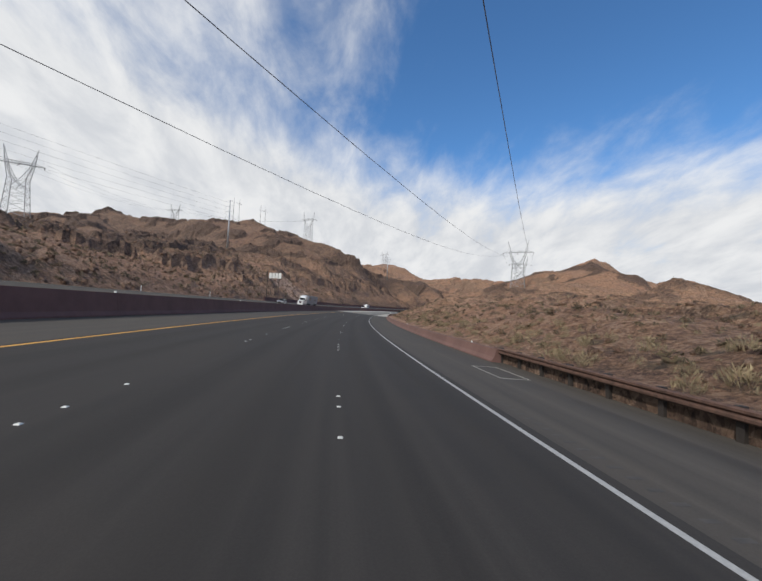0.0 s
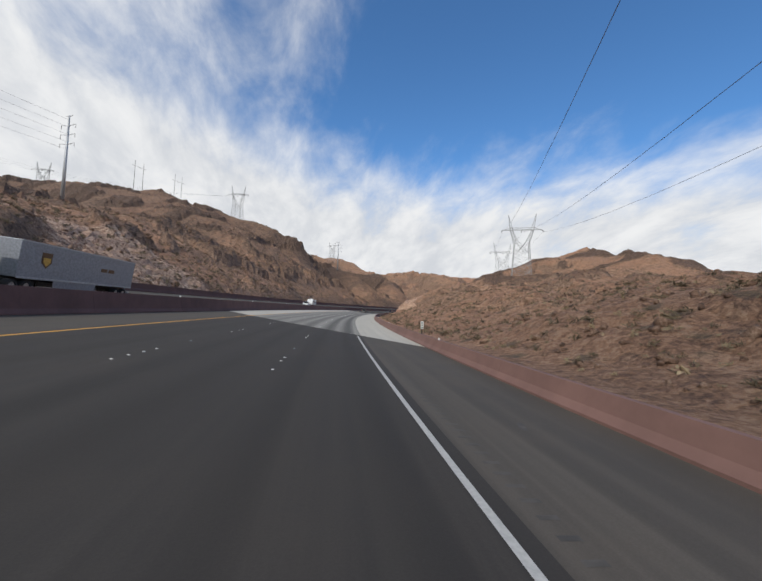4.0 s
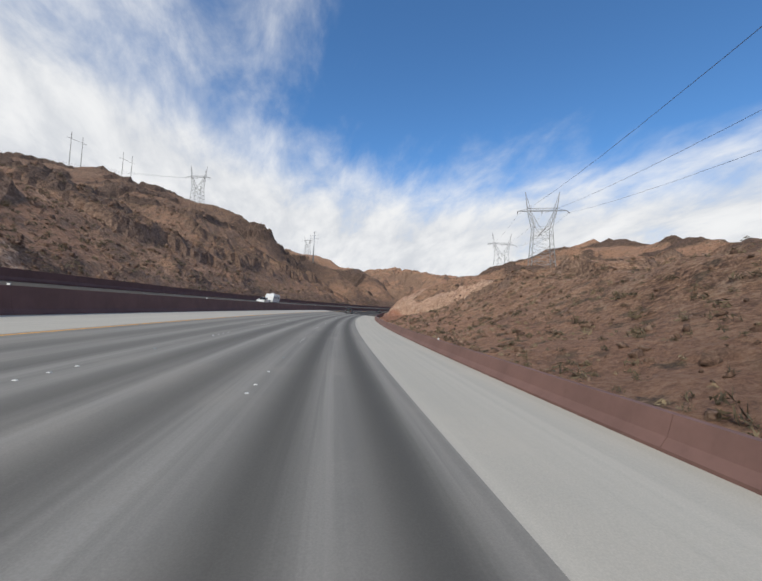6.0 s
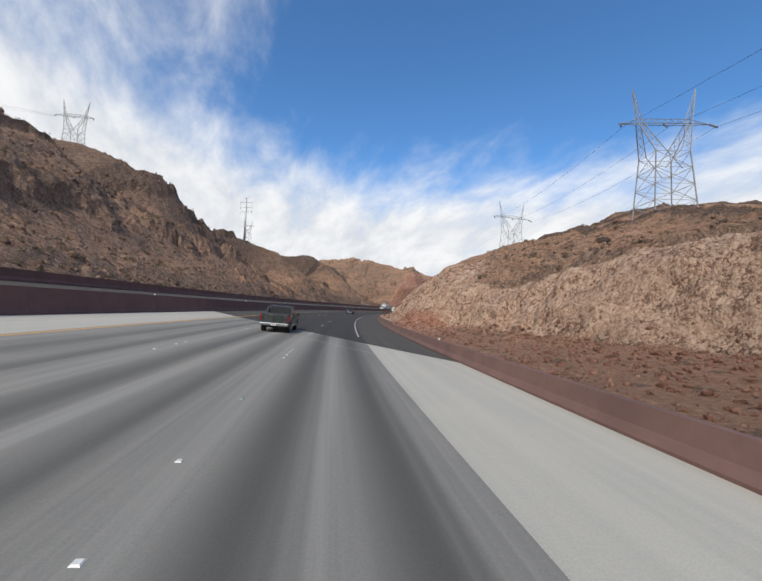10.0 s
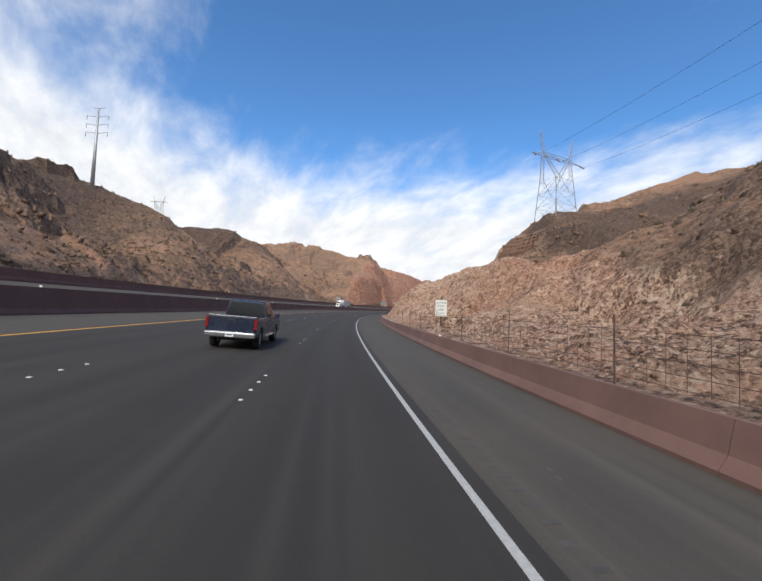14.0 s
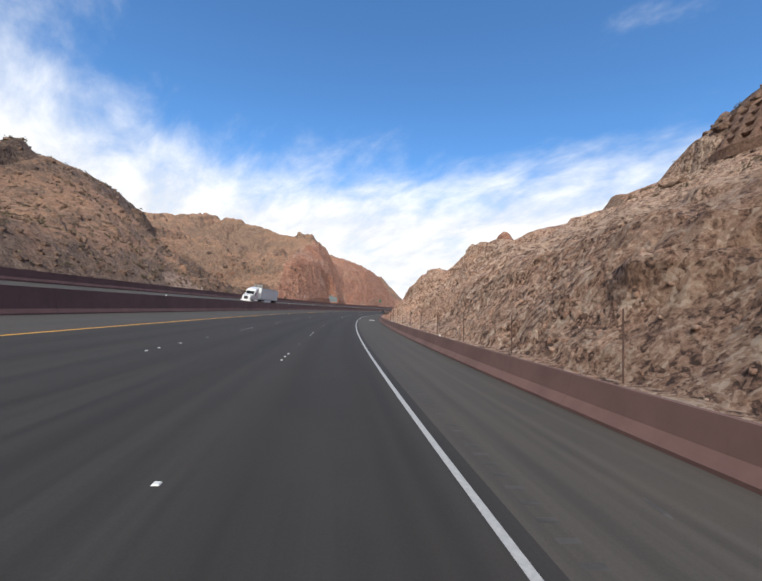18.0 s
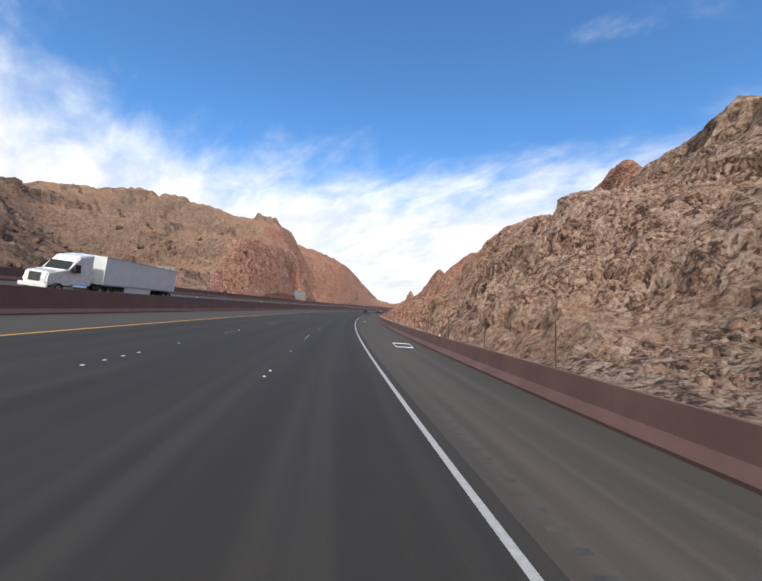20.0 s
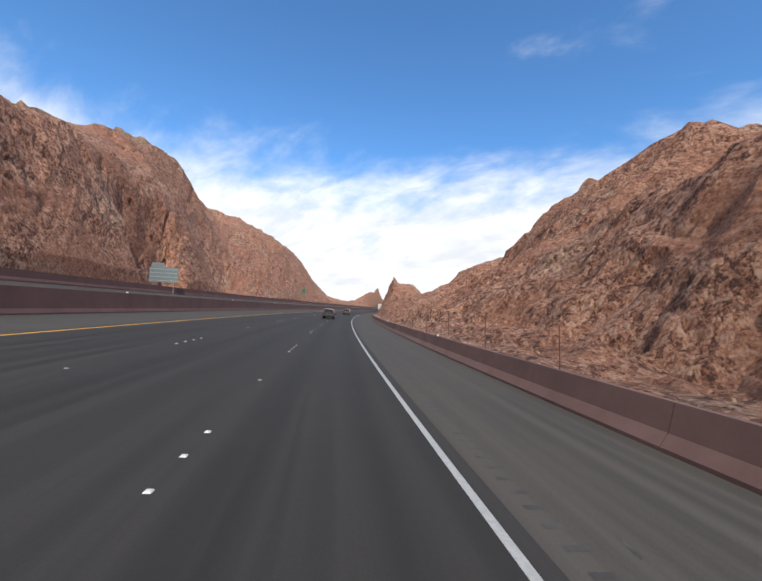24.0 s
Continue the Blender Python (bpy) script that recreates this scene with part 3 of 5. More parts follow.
def hillside(name, sign, sides, step, label):
    ss = np.concatenate([np.arange(-60, 300, 1.6 * step), np.arange(300, 700, step), np.arange(700, 900, 2 * step), np.arange(900, 1480, 4.0)])
    S2, D2 = np.meshgrid(ss, sides, indexing="ij")
    Z = hill_height(sign, S2, D2)
    cut, red, dark, pale = geology(sign, S2, D2)
    tilt = Z + 0.35 * S2
    grain, coarse = (1.0, 0.70 - 0.38 * hump(S2, 575, 1500, 20) - 0.30 * hump(S2, 420, 520, 24)) if sign > 0 else (1.7, 0.6)
    bend = 1.2 * (rugged(S2 * 0.3, tilt * 0.3, 3) - 0.5)
    jut = cut * (1.3 * (rugged(S2 * 0.16 + 3, tilt * 0.20, 5, True) - 0.55) + 0.9 * (rugged(S2 * 0.45 + 5, Z * 0.10, 3, True) - 0.6)
                 + coarse * (0.60 * blocky((S2 + bend) / (2.2 * grain), (Z + 0.25 * S2 + bend) / (2.4 * grain)) + 0.42 * blocky((S2 - bend) / (1.15 * grain) + 7, (Z + bend) / (1.3 * grain) + 3)))
    rim = 219.0 if sign > 0 else 479.0
    Z = Z + (-18.0 - Z) * np.clip((D2 - rim) / 130, 0, 1)      # the far side falls to the plain
    Z[[0, -1]] = -18.0
    Z[:, 0] = -2.0 if sign > 0 else 0.5      # a skirt down behind the barrier
    ds = np.gradient(Z, axis=0) / np.gradient(ss)[:, None]
    dd = np.gradient(Z, axis=1) / np.gradient(sides)[None, :]
    steep = np.clip(np.hypot(ds, dd) - 0.35, 0, 1)
    side = sign * (D2 - jut * np.clip((D2 - sides[0]) / 4, 0, 1))
    X2, Y2 = plan(S2, side)
    SURFACE[sign] = (S2, D2, X2, Y2, Z)
    w = len(sides)
    idx = np.arange(len(ss) * w).reshape(len(ss), w)
    q = np.stack([idx[:-1, :-1], idx[1:, :-1], idx[1:, 1:], idx[:-1, 1:]], -1).reshape(-1, 4)
    if sign > 0:
        q = q[:, ::-1]
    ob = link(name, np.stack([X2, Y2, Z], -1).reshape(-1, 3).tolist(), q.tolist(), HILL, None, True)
    bare = ((cut[:-1, :-1] < 0.45) & (sign > 0)).ravel()          # broken rock keeps its sharp edges
    ob.data.polygons.foreach_set("use_smooth", bare.tolist())
    for key, v in (("cut", cut), ("red", red), ("steep", steep), ("dark", dark), ("pale", pale)):
        ob.data.attributes.new(key, "FLOAT", "POINT").data.foreach_set("value", np.ascontiguousarray(v, dtype=np.float32).ravel())
    return tagged(ob, label, "hillside", kind="structure")


RIGHT_SIDES = np.concatenate([6.75 + 213 * (np.linspace(0, 1, 190) ** 2.0), np.linspace(226, 352, 14)])
LEFT_SIDES = np.concatenate([38.3 + 441 * (np.linspace(0, 1, 170) ** 1.7), np.linspace(488, 612, 14)])
hillside("hillside_right", 1, RIGHT_SIDES, 0.55, "tan and pink desert hillside with blasted rock faces")
hillside("hillside_left", -1, LEFT_SIDES, 1.3, "dark brown rocky desert hillside with red cut slope")

# a bare hill far beyond the bend
far_s, far_t = np.meshgrid(np.linspace(-1, 1, 120), np.linspace(-1, 1, 120), indexing="ij")
rise = np.clip(1 - np.hypot(far_s, far_t), 0, 1) ** 1.15
fx, fy = 1500 * math.sin(radians(8.6)) + 520 * far_s, 1500 * math.cos(radians(8.6)) + 520 * far_t
fz = -16 + 212 * rise + 60 * rise * (rugged(far_s * 4 + 9, far_t * 4 + 9, 5, True) - 0.6)
mound = link("distant_hill", np.stack([fx, fy, fz], -1).reshape(-1, 3).tolist(), [(i * 120 + j, (i + 1) * 120 + j, (i + 1) * 120 + j + 1, i * 120 + j + 1) for i in range(119) for j in range(119)], HILL, None, True)
tagged(mound, "bare pale brown hill far beyond the bend", "hill", kind="structure")

# the plain that carries on to the horizon
me_x = [(x, y, -14.0 + 3 * math.sin(x * 0.01) * math.cos(y * 0.013)) for x in np.linspace(-4000, 4000, 60) for y in np.linspace(-4000, 4000, 60)]
ground = link("ground", me_x, [(i * 60 + j, (i + 1) * 60 + j, (i + 1) * 60 + j + 1, i * 60 + j + 1) for i in range(59) for j in range(59)], HILL)
tagged(ground, "brown desert plain running to the horizon", "ground", kind="structure")

# ---- the road ----
DECK0, DECK1, SKEW = 137.0, 286.0, 1.5
END = 1460.0


def lane_profile(a, b, step=0.9):
    k = max(2, int((b - a) / step))
    return [(float(v), 0.0) for v in np.linspace(a, b, k)]


LINE_R, DOTS_1, DOTS_2, LINE_L = 1.8, -1.8, -6.5, -12.2
EDGE_R, EDGE_L = 6.15, -19.0
road = tagged(new("road"), "three lane asphalt highway bending to the right", "road", kind="structure")
LAYERS = (("asphalt_lanes", "concrete_lanes", ASPHALT, DECK, LINE_L - 0.3, LINE_R + 0.3), ("right_shoulder", "concrete_shoulder", ASPHALT_SHOULDER, PALE, LINE_R + 0.3, EDGE_R + 0.75),
          ("left_shoulder", "concrete_shoulder", ASPHALT_SHOULDER, PALE, EDGE_L - 0.8, LINE_L - 0.3))
for plain, cast, mat, mat2, a, b in LAYERS:
    for n, s0, s1, m in ((plain, -60, DECK0, mat), (cast, DECK0, DECK1, mat2), (plain, DECK1, END, mat)):
        along_road(s0, s1, 4, lane_profile(a, b), n, m, road, 0.0, False, True, s0 == DECK0 or s0 == DECK1, s1 == DECK0 or s1 == DECK1)
WALL_H = 1.76


def opp_lift(side):
    """The oncoming carriageway lies higher and banks more."""
    return 0.9 + (-side - 19.8) / 18.2


opposite = along_road(-60, END, 4, [(v, opp_lift(v)) for v in np.linspace(-38.2, EDGE_L - 0.8, 14)], "opposite_road", ASPHALT_SHOULDER, None, 0.0, False, True)
tagged(opposite, "grey asphalt carriageway for oncoming traffic", "road", kind="structure")


def painted_line(name, side, width, s0, s1, mat, label, lift=0.0):
    ob = along_road(s0, s1, 3, [(side - width / 2, 0.004), (side + width / 2, 0.004)], name, mat, None, lift, False)
    return tagged(ob, label, "road line", kind="structure")


painted_line("right_line", LINE_R, 0.12, -60, DECK0 - 4, LINE_WHITE, "worn white edge line painted on asphalt")
painted_line("right_line", LINE_R, 0.12, DECK1 + 2, END, LINE_WHITE, "worn white edge line painted on asphalt")
painted_line("left_line", LINE_L, 0.20, -60, END, LINE_YELLOW, "yellow median edge line on asphalt")
painted_line("opposite_line", -36.2, 0.14, -60, END, LINE_WHITE, "white edge line of the opposite carriageway", opp_lift(-36.2) + 0.01)

# barriers in cast lengths


def barrier(name, s0, s1, unit, profile, mat, label):
    root = tagged(new(name), label, "barrier", kind="structure")
    k = int((s1 - s0) / unit)
    for i in range(k):
        along_road(s0 + i * unit + 0.006, s0 + (i + 1) * unit - 0.006, 3.0, profile, "barrier_segment", mat, root)
    return root


JERSEY = [(6.10, -0.1), (6.10, 0.08), (6.28, 0.33), (6.42, 0.90), (6.60, 0.90), (6.64, -0.9)]
LOW_RAIL = [(6.10, -0.1), (6.10, 0.07), (6.25, 0.26), (6.38, 0.68), (6.60, 0.68), (6.64, -0.9)]
barrier("barrier_right", 18.0, 306.0, 9.0, LOW_RAIL, BARRIER_PINK, "low rose painted concrete parapet of the viaduct")
barrier("barrier_right", 306.0, 900.0, 9.0, JERSEY, BARRIER_PINK, "rose painted concrete road barrier in cast lengths")
along = [(-19.0, -0.1), (-19.0, 0.10), (-19.18, 0.38), (-19.36, WALL_H), (-19.62, WALL_H), (-19.8, -0.2)]
barrier("barrier_median", -45.0, 990.0, 15.0, along, BARRIER_BROWN, "tall maroon concrete median wall")
far_wall = [(-37.9, 1.7), (-37.9, 2.1), (-38.1, 2.45), (-38.15, 3.4), (-38.4, 3.4), (-38.6, 1.5)]
barrier("barrier_far", 128.0, 1200.0, 15.0, far_wall, BARRIER_BROWN, "maroon concrete wall below the left hillside")

# rumble strips and lane markers


def many_boxes(name, places, size, mat, label, category):
    """Small flat blocks lying on the road, all in one mesh: places are (s, side)."""
    a, b, h = size
    verts, faces = [], []
    for s, side in places:
        k = len(verts)
        for dz, f in ((0.002, 1.0), (h, 0.7)):
            for u, v in ((-a, -b), (a, -b), (a, b), (-a, b)):
                verts.append(at(s + v * f / 2, side + u * f / 2, road_z(side + u * f / 2) + dz))
        faces += [(k, k + 1, k + 5, k + 4), (k + 1, k + 2, k + 6, k + 5), (k + 2, k + 3, k + 7, k + 6), (k + 3, k, k + 4, k + 7), (k + 4, k + 5, k + 6, k + 7)]
    return tagged(link(name, verts, faces, mat), label, category, kind="stuff")


CYCLE = 12.2
dots = [(s0 + 0.92 * j, side) for s0 in np.arange(-55, 760, CYCLE) for j in range(4) for side in (DOTS_1, DOTS_2)]
many_boxes("lane_markers", [p for p in dots if random.random() < 0.86], (0.09, 0.09, 0.018), WHITE_DOT, "round white ceramic lane markers in groups of four", "lane markers")
many_boxes("reflectors", [(s + 5.9, side) for s in np.arange(-55, 700, 24.4) for side in (DOTS_1, DOTS_2)], (0.1, 0.09, 0.022), SIGN_BACK, "square reflective road studs between the lanes", "road studs")
rumble = [(s, side) for s in np.arange(-20, 700, 0.36) for side in (2.45, LINE_L - 0.75) if not DECK0 - 6 < s < DECK1 + 8]
many_boxes("rumble_strips", rumble, (0.26, 0.10, 0.004), GROOVE, "milled rumble strip grooves beside the edge lines", "rumble strip")
tar = [(random.uniform(20, 660), random.uniform(2.9, 5.4)) for _ in range(60)]
SCUFF = painted("tyre_scuff", (0.068, 0.061, 0.056), 0.9, vary=0.4)
scuff = bmesh.new()
for s, side in tar:
    if DECK0 - 8 < s < DECK1 + 8:
        continue
    ring = []
    n = 12
    wl, ww = random.uniform(0.10, 0.32), random.uniform(0.03, 0.09)
    for k in range(n):
        q = 2 * math.pi * k / n
        f = random.uniform(0.85, 1.15)
        u, v = math.cos(q) * ww * f, math.sin(q) * wl * f
        ring.append(scuff.verts.new(at(s + v, side + u + 0.15 * v, road_z(side + u + 0.15 * v) + 0.003)))
    scuff.faces.new(ring)
tagged(part("tyre_scuffs", scuff, SCUFF), "dark rubber and tar scuffs on the shoulder", "road stains", kind="stuff")

# a box outline painted on the shoulder
box = bmesh.new()
for s0, s1, a, b in ((13.0, 13.08, 4.3, 5.5), (16.0, 16.08, 4.3, 5.5), (13.0, 16.08, 4.3, 4.36), (13.0, 16.08, 5.44, 5.5)):
    box.faces.new([box.verts.new(at(s, side, road_z(side) + 0.004)) for s, side in ((s0, a), (s0, b), (s1, b), (s1, a))])
tagged(part("shoulder_marking", box, PALE), "thin worn white box outline painted on the shoulder", "road marking", kind="structure")

# expansion joints of the viaduct
for s0 in (DECK0 + 0.4, DECK0 + 12, DECK1 - 5, DECK1 - 0.5):
    ob = link("deck_joint", [at(s0 - SKEW * side + d, side, road_z(side) + 0.004) for side in np.linspace(EDGE_L, EDGE_R, 12) for d in (0, 0.06)],
              [(2 * i, 2 * i + 1, 2 * i + 3, 2 * i + 2) for i in range(11)], PALE)
    tagged(ob, "pale expansion joint across the concrete deck", "expansion joint", kind="structure")

# ---- rocks and shrubs ----


ICO = bmesh.new()
bmesh.ops.create_icosphere(ICO, subdivisions=1, radius=1.0)
ICO_V = np.array([v.co[:] for v in ICO.verts])
ICO_F = np.array([[v.index for v in f.verts] for f in ICO.faces])
ICO.free()
RNG = np.random.RandomState(11)


CORNERS = np.array([(x, y, z) for z in (-1, 1) for x, y in ((-1, -1), (1, -1), (1, 1), (-1, 1))], float)
SIDES = np.array([(0, 2, 1), (0, 3, 2), (4, 5, 6), (4, 6, 7), (0, 1, 5), (0, 5, 4), (1, 2, 6), (1, 6, 5), (2, 3, 7), (2, 7, 6), (3, 0, 4), (3, 4, 7)])


def shard():
    """A sharp-edged skewed block."""
    v = (CORNERS + RNG.uniform(-0.45, 0.45, (8, 3))) * RNG.uniform((0.35, 0.35, 0.45), (0.9, 0.9, 1.3)) * 0.75
    a, b = RNG.normal(0, 0.40, 2)
    turn = Matrix.Rotation(a, 3, "X") @ Matrix.Rotation(b, 3, "Y")
    return v @ np.array(turn), SIDES


def stone():
    """A sharp-edged loose stone, flatter than high, lying on the ground."""
    v, f = shard()
    return v * (1.15, 1.15, 0.8) + (0, 0, 0.12), f


def shrub():
    """A loose dome of small leafy twigs."""
    k = 26
    q, up, far = RNG.uniform(0, 6.28, k), RNG.uniform(0, 1, k), RNG.uniform(0.35, 1.0, k)
    c = np.stack([np.cos(q) * (1 - up * 0.7), np.sin(q) * (1 - up * 0.7), 0.15 + up * 0.75], 1) * (far * 0.8)[:, None]
    a, b = RNG.normal(0, 0.18, (k, 3)), RNG.normal(0, 0.085, (k, 3))
    return np.stack([c - a, c + b, c + a * 1.2], 1).reshape(-1, 3), np.arange(3 * k).reshape(k, 3)


def brush():
    """A tuft of many fine dry stalks."""
    k = 150
    q, up, far = RNG.uniform(0, 6.28, k), RNG.uniform(0, 1, k), RNG.uniform(0.2, 1.0, k)
    c = np.stack([np.cos(q) * far, np.sin(q) * far, 0.05 + up * (1.1 - 0.6 * far)], 1) * 0.8
    a = np.stack([np.cos(q) * 0.06, np.sin(q) * 0.06, np.full(k, 0.16)], 1) + RNG.normal(0, 0.05, (k, 3))
    return np.stack([c - a, c + RNG.normal(0, 0.03, (k, 3)), c + a], 1).reshape(-1, 3), np.arange(3 * k).reshape(k, 3)


def scatter(name, places, make, mat, label, category):
    """Many small forms in one mesh: two dozen shapes, each turned and sized at random."""
    kinds = [make() for _ in range(24)]
    base, tris = np.array([v for v, _ in kinds]), kinds[0][1]
    n, w = len(places), base.shape[1]
    v = base[RNG.randint(0, 24, n)] * places[:, 3, None, None]
    q = RNG.uniform(0, 6.28, n)[:, None]
    c, s = np.cos(q), np.sin(q)
    v = np.stack([v[..., 0] * c - v[..., 1] * s, v[..., 0] * s + v[..., 1] * c, v[..., 2]], -1) + places[:, None, :3]
    f = (tris[None] + (np.arange(n) * w)[:, None, None]).reshape(-1, 3)
    me = bpy.data.meshes.new(name)
    me.vertices.add(n * w)
    me.vertices.foreach_set("co", v.astype(np.float32).ravel())
    me.loops.add(len(f) * 3)
    me.loops.foreach_set("vertex_index", f.astype(np.int32).ravel())
    me.polygons.add(len(f))
    me.polygons.foreach_set("loop_start", np.arange(0, len(f) * 3, 3, dtype=np.int32))
    me.update(calc_edges=True)
    me.materials.append(mat)
    return tagged(new(name, me), label, category, kind="stuff")


def spots(sign, count, s0, s1, d0, d1, lo, hi, power=1.6, keep=None):
    s = RNG.uniform(s0, s1, count)
    d = d0 + (d1 - d0) * RNG.uniform(0, 1, count) ** power
    z = hill_height(sign, s, d)
    x, y = plan(s, sign * d)
    size = lo * (hi / lo) ** (RNG.uniform(0, 1, count) ** 1.7)
    out = np.stack([x, y, z, size], 1)
    return out if keep is None else out[keep(s, d)]


scatter("slope_rocks", spots(1, 16000, -20, 330, 8.5, 150, 0.08, 0.36, 1.4, lambda s, d: (s < 226) | (d > scar(s)[0] + scar(s)[1])), stone, CHUNK_BROWN, "loose brown rocks strewn over the slope", "rocks")
scatter("talus_rocks", spots(1, 9000, 226, 305, 7.5, 36, 0.04, 0.24, 0.8, lambda s, d: d < scar(s)[0] + 1), stone, CHUNK_RED, "broken reddish stones at the foot of the rock face", "rocks")
scatter("crest_rocks", spots(1, 2500, 330, 620, 40, 120, 0.2, 0.9, 1.2), stone, CHUNK_BROWN, "brown boulders along the hill crest", "rocks")
scatter("ditch_rocks", spots(1, 1800, 290, 760, 7.2, 9.6, 0.03, 0.14, 1.0), stone, CHUNK_TAN, "small fallen stones behind the barrier", "rocks")
scatter("hill_rocks", spots(-1, 30000, 20, 650, 40, 240, 0.14, 0.75, 1.25), stone, CHUNK_BROWN, "brown rocks over the left hillside", "rocks")
scatter("slope_shrubs", spots(1, 13000, -20, 340, 8.5, 160, 0.26, 0.66, 1.3, lambda s, d: (s < 228) | (d > scar(s)[0] + scar(s)[1])), shrub, BUSH, "low dry desert shrubs on the slope", "shrubs")
scatter("slope_grass", spots(1, 11000, -20, 330, 8.0, 110, 0.14, 0.42, 1.2, lambda s, d: (s < 228) | (d > scar(s)[0] + scar(s)[1])), shrub, BUSH_PALE, "low pale dry grass and brush on the slope", "brush")
scatter("crest_shrubs", spots(1, 2600, 340, 580, 36, 130, 0.3, 1.1, 1.2), shrub, BUSH, "dry shrubs along the hill crest", "shrubs")
scatter("roadside_shrubs", spots(1, 190, -10, 60, 7.4, 12, 0.30, 0.70, 1.0), brush, BUSH_PALE, "pale dry brush behind the guard rail", "shrubs")
scatter("hill_shrubs", spots(-1, 13000, 40, 610, 40, 230, 0.4, 1.3, 1.3), shrub, BUSH, "dry desert shrubs on the left hillside", "shrubs")
scatter("hill_pale_shrubs", spots(-1, 2200, 60, 610, 40, 160, 0.35, 0.9, 1.2), shrub, BUSH_PALE, "pale dry brush on the left hillside", "shrubs")



def broken(name, sign, count, s0, s1, d0, d1, lo, hi, mat, label, gate):
    """Angular blocks half sunk into a hillside's own surface, thickest where gate is high."""
    S2, D2, X2, Y2, Z2 = (a[:-1, :-1] for a in SURFACE[sign])
    ds = np.diff(SURFACE[sign][0], axis=0)[:, :-1]
    dd = np.diff(SURFACE[sign][1], axis=1)[:-1]
    dz = np.diff(SURFACE[sign][4], axis=1)[:-1]
    weight = ds * np.hypot(dd, dz) * ((S2 > s0) & (S2 < s1) & (D2 > d0) & (D2 < d1)) * gate(S2, D2)
    pick = RNG.choice(weight.size, count, p=(weight / weight.sum()).ravel())
    i, j = np.unravel_index(pick, weight.shape)
    u, v = RNG.uniform(0, 1, (2, count))
    out = []
    for a in SURFACE[sign][2:]:
        out.append((a[i, j] * (1 - u) + a[i + 1, j] * u) * (1 - v) + (a[i, j + 1] * (1 - u) + a[i + 1, j + 1] * u) * v)
    size = lo * (hi / lo) ** (RNG.uniform(0, 1, count) ** 2.2)
    slope = np.hypot(dd[i, j], dz[i, j])
    inward, head = sign * dz[i, j] / slope, np.interp(S2[i, j], RUN, RUN_TURN)
    sunk = size * RNG.uniform(0.38, 0.70, count)
    out[0], out[1] = out[0] + inward * sunk * np.cos(head), out[1] - inward * sunk * np.sin(head)
    out[2] = out[2] - sunk * dd[i, j] / slope
    return scatter(name, np.stack(out + [size], 1), shard, mat, label, "rocks")


patch = lambda f, at0: lambda s, d: np.clip((rugged(s * f, d * f + 11, 4) - at0) / 0.08, 0.05, 1) ** 1.5
broken("cut_rocks", 1, 36000, 306, 590, 8.0, 60, 0.07, 0.27, CHUNK_TAN, "broken tan rock of the blasted road cut", lambda s, d: patch(0.09, 0.50)(s, d) * geology(1, s, d)[0] * (1 - 0.45 * hump(s, 432, 520, 20) * (d > 14)) * np.clip(2.2 - d / 25, 0.3, 2) )
broken("face_rocks", 1, 12000, 508, 562, 8.2, 21, 0.07, 0.30, CHUNK_TAN, "broken grey and tan rock of the steep blasted face", lambda s, d: patch(0.16, 0.46)(s, d))
broken("red_cut_rocks", 1, 36000, 560, 900, 8.0, 80, 0.08, 0.36, CHUNK_RED, "broken reddish rock of the blasted road cut", lambda s, d: patch(0.08, 0.49)(s, d) * np.clip(2.2 - d / 30, 0.3, 2) * np.clip((900 - s) / 150, 0.2, 1))
broken("scar_rocks", 1, 4500, 228, 322, 9, 48, 0.08, 0.30, CHUNK_TAN, "broken tan rock of the slipped face", lambda s, d: 0.03 + geology(1, s, d)[0] * patch(0.12, 0.46)(s, d))
broken("left_cut_rocks", -1, 14000, 640, 1000, 39, 130, 0.2, 1.1, CHUNK_RED, "broken reddish rock of the left cut", patch(0.06, 0.48))
broken("crag_rocks", -1, 14000, 0, 660, 42, 330, 0.35, 1.9, CHUNK_DARK, "dark craggy rock standing out of the left hillside", lambda s, d: (0.03 + outcrop(-1, s, d)) * np.clip((d - 45) / 40, 0.25, 1))
broken("crest_crags", 1, 7000, -20, 480, 26, 150, 0.2, 0.9, CHUNK_DARK, "dark rock outcrops on the right hill", lambda s, d: 0.02 + outcrop(1, s, d))

# ---- guard rail, fence, posts ----


def guard_rail(s0, s1, side):
    root = tagged(new("guard_rail"), "rusted brown corrugated steel guard rail on posts", "guard rail")
    wave = [(0, 0.46), (0.06, 0.50), (0.06, 0.56), (0.0, 0.61), (0.06, 0.66), (0.06, 0.72), (0.0, 0.76), (0.02, 0.76), (0.08, 0.72), (0.08, 0.66), (0.02, 0.61), (0.08, 0.56), (0.08, 0.50), (0.02, 0.46)]
    s = s0
    while s < s1:
        along_road(s, min(s + 3.8, s1), 1.9, [(side + 0.0 - u, z) for u, z in wave], "rail", RUSTED, root)
        s += 3.81
    for s in np.arange(s0 + 0.3, s1, 1.9):
        bm = bmesh.new()
        p = at(s, side + 0.16, road_z(side) + 0.12)
        put_box(bm, p.x, p.y, p.z, 0.14, 0.16, 1.3, 0.01)
        put_box(bm, *at(s, side + 0.06, road_z(side) + 0.61), 0.12, 0.12, 0.34, 0.01)
        part("post", bm, DARK_POST, root)
    return root


guard_rail(-24.0, 18.6, 6.55)

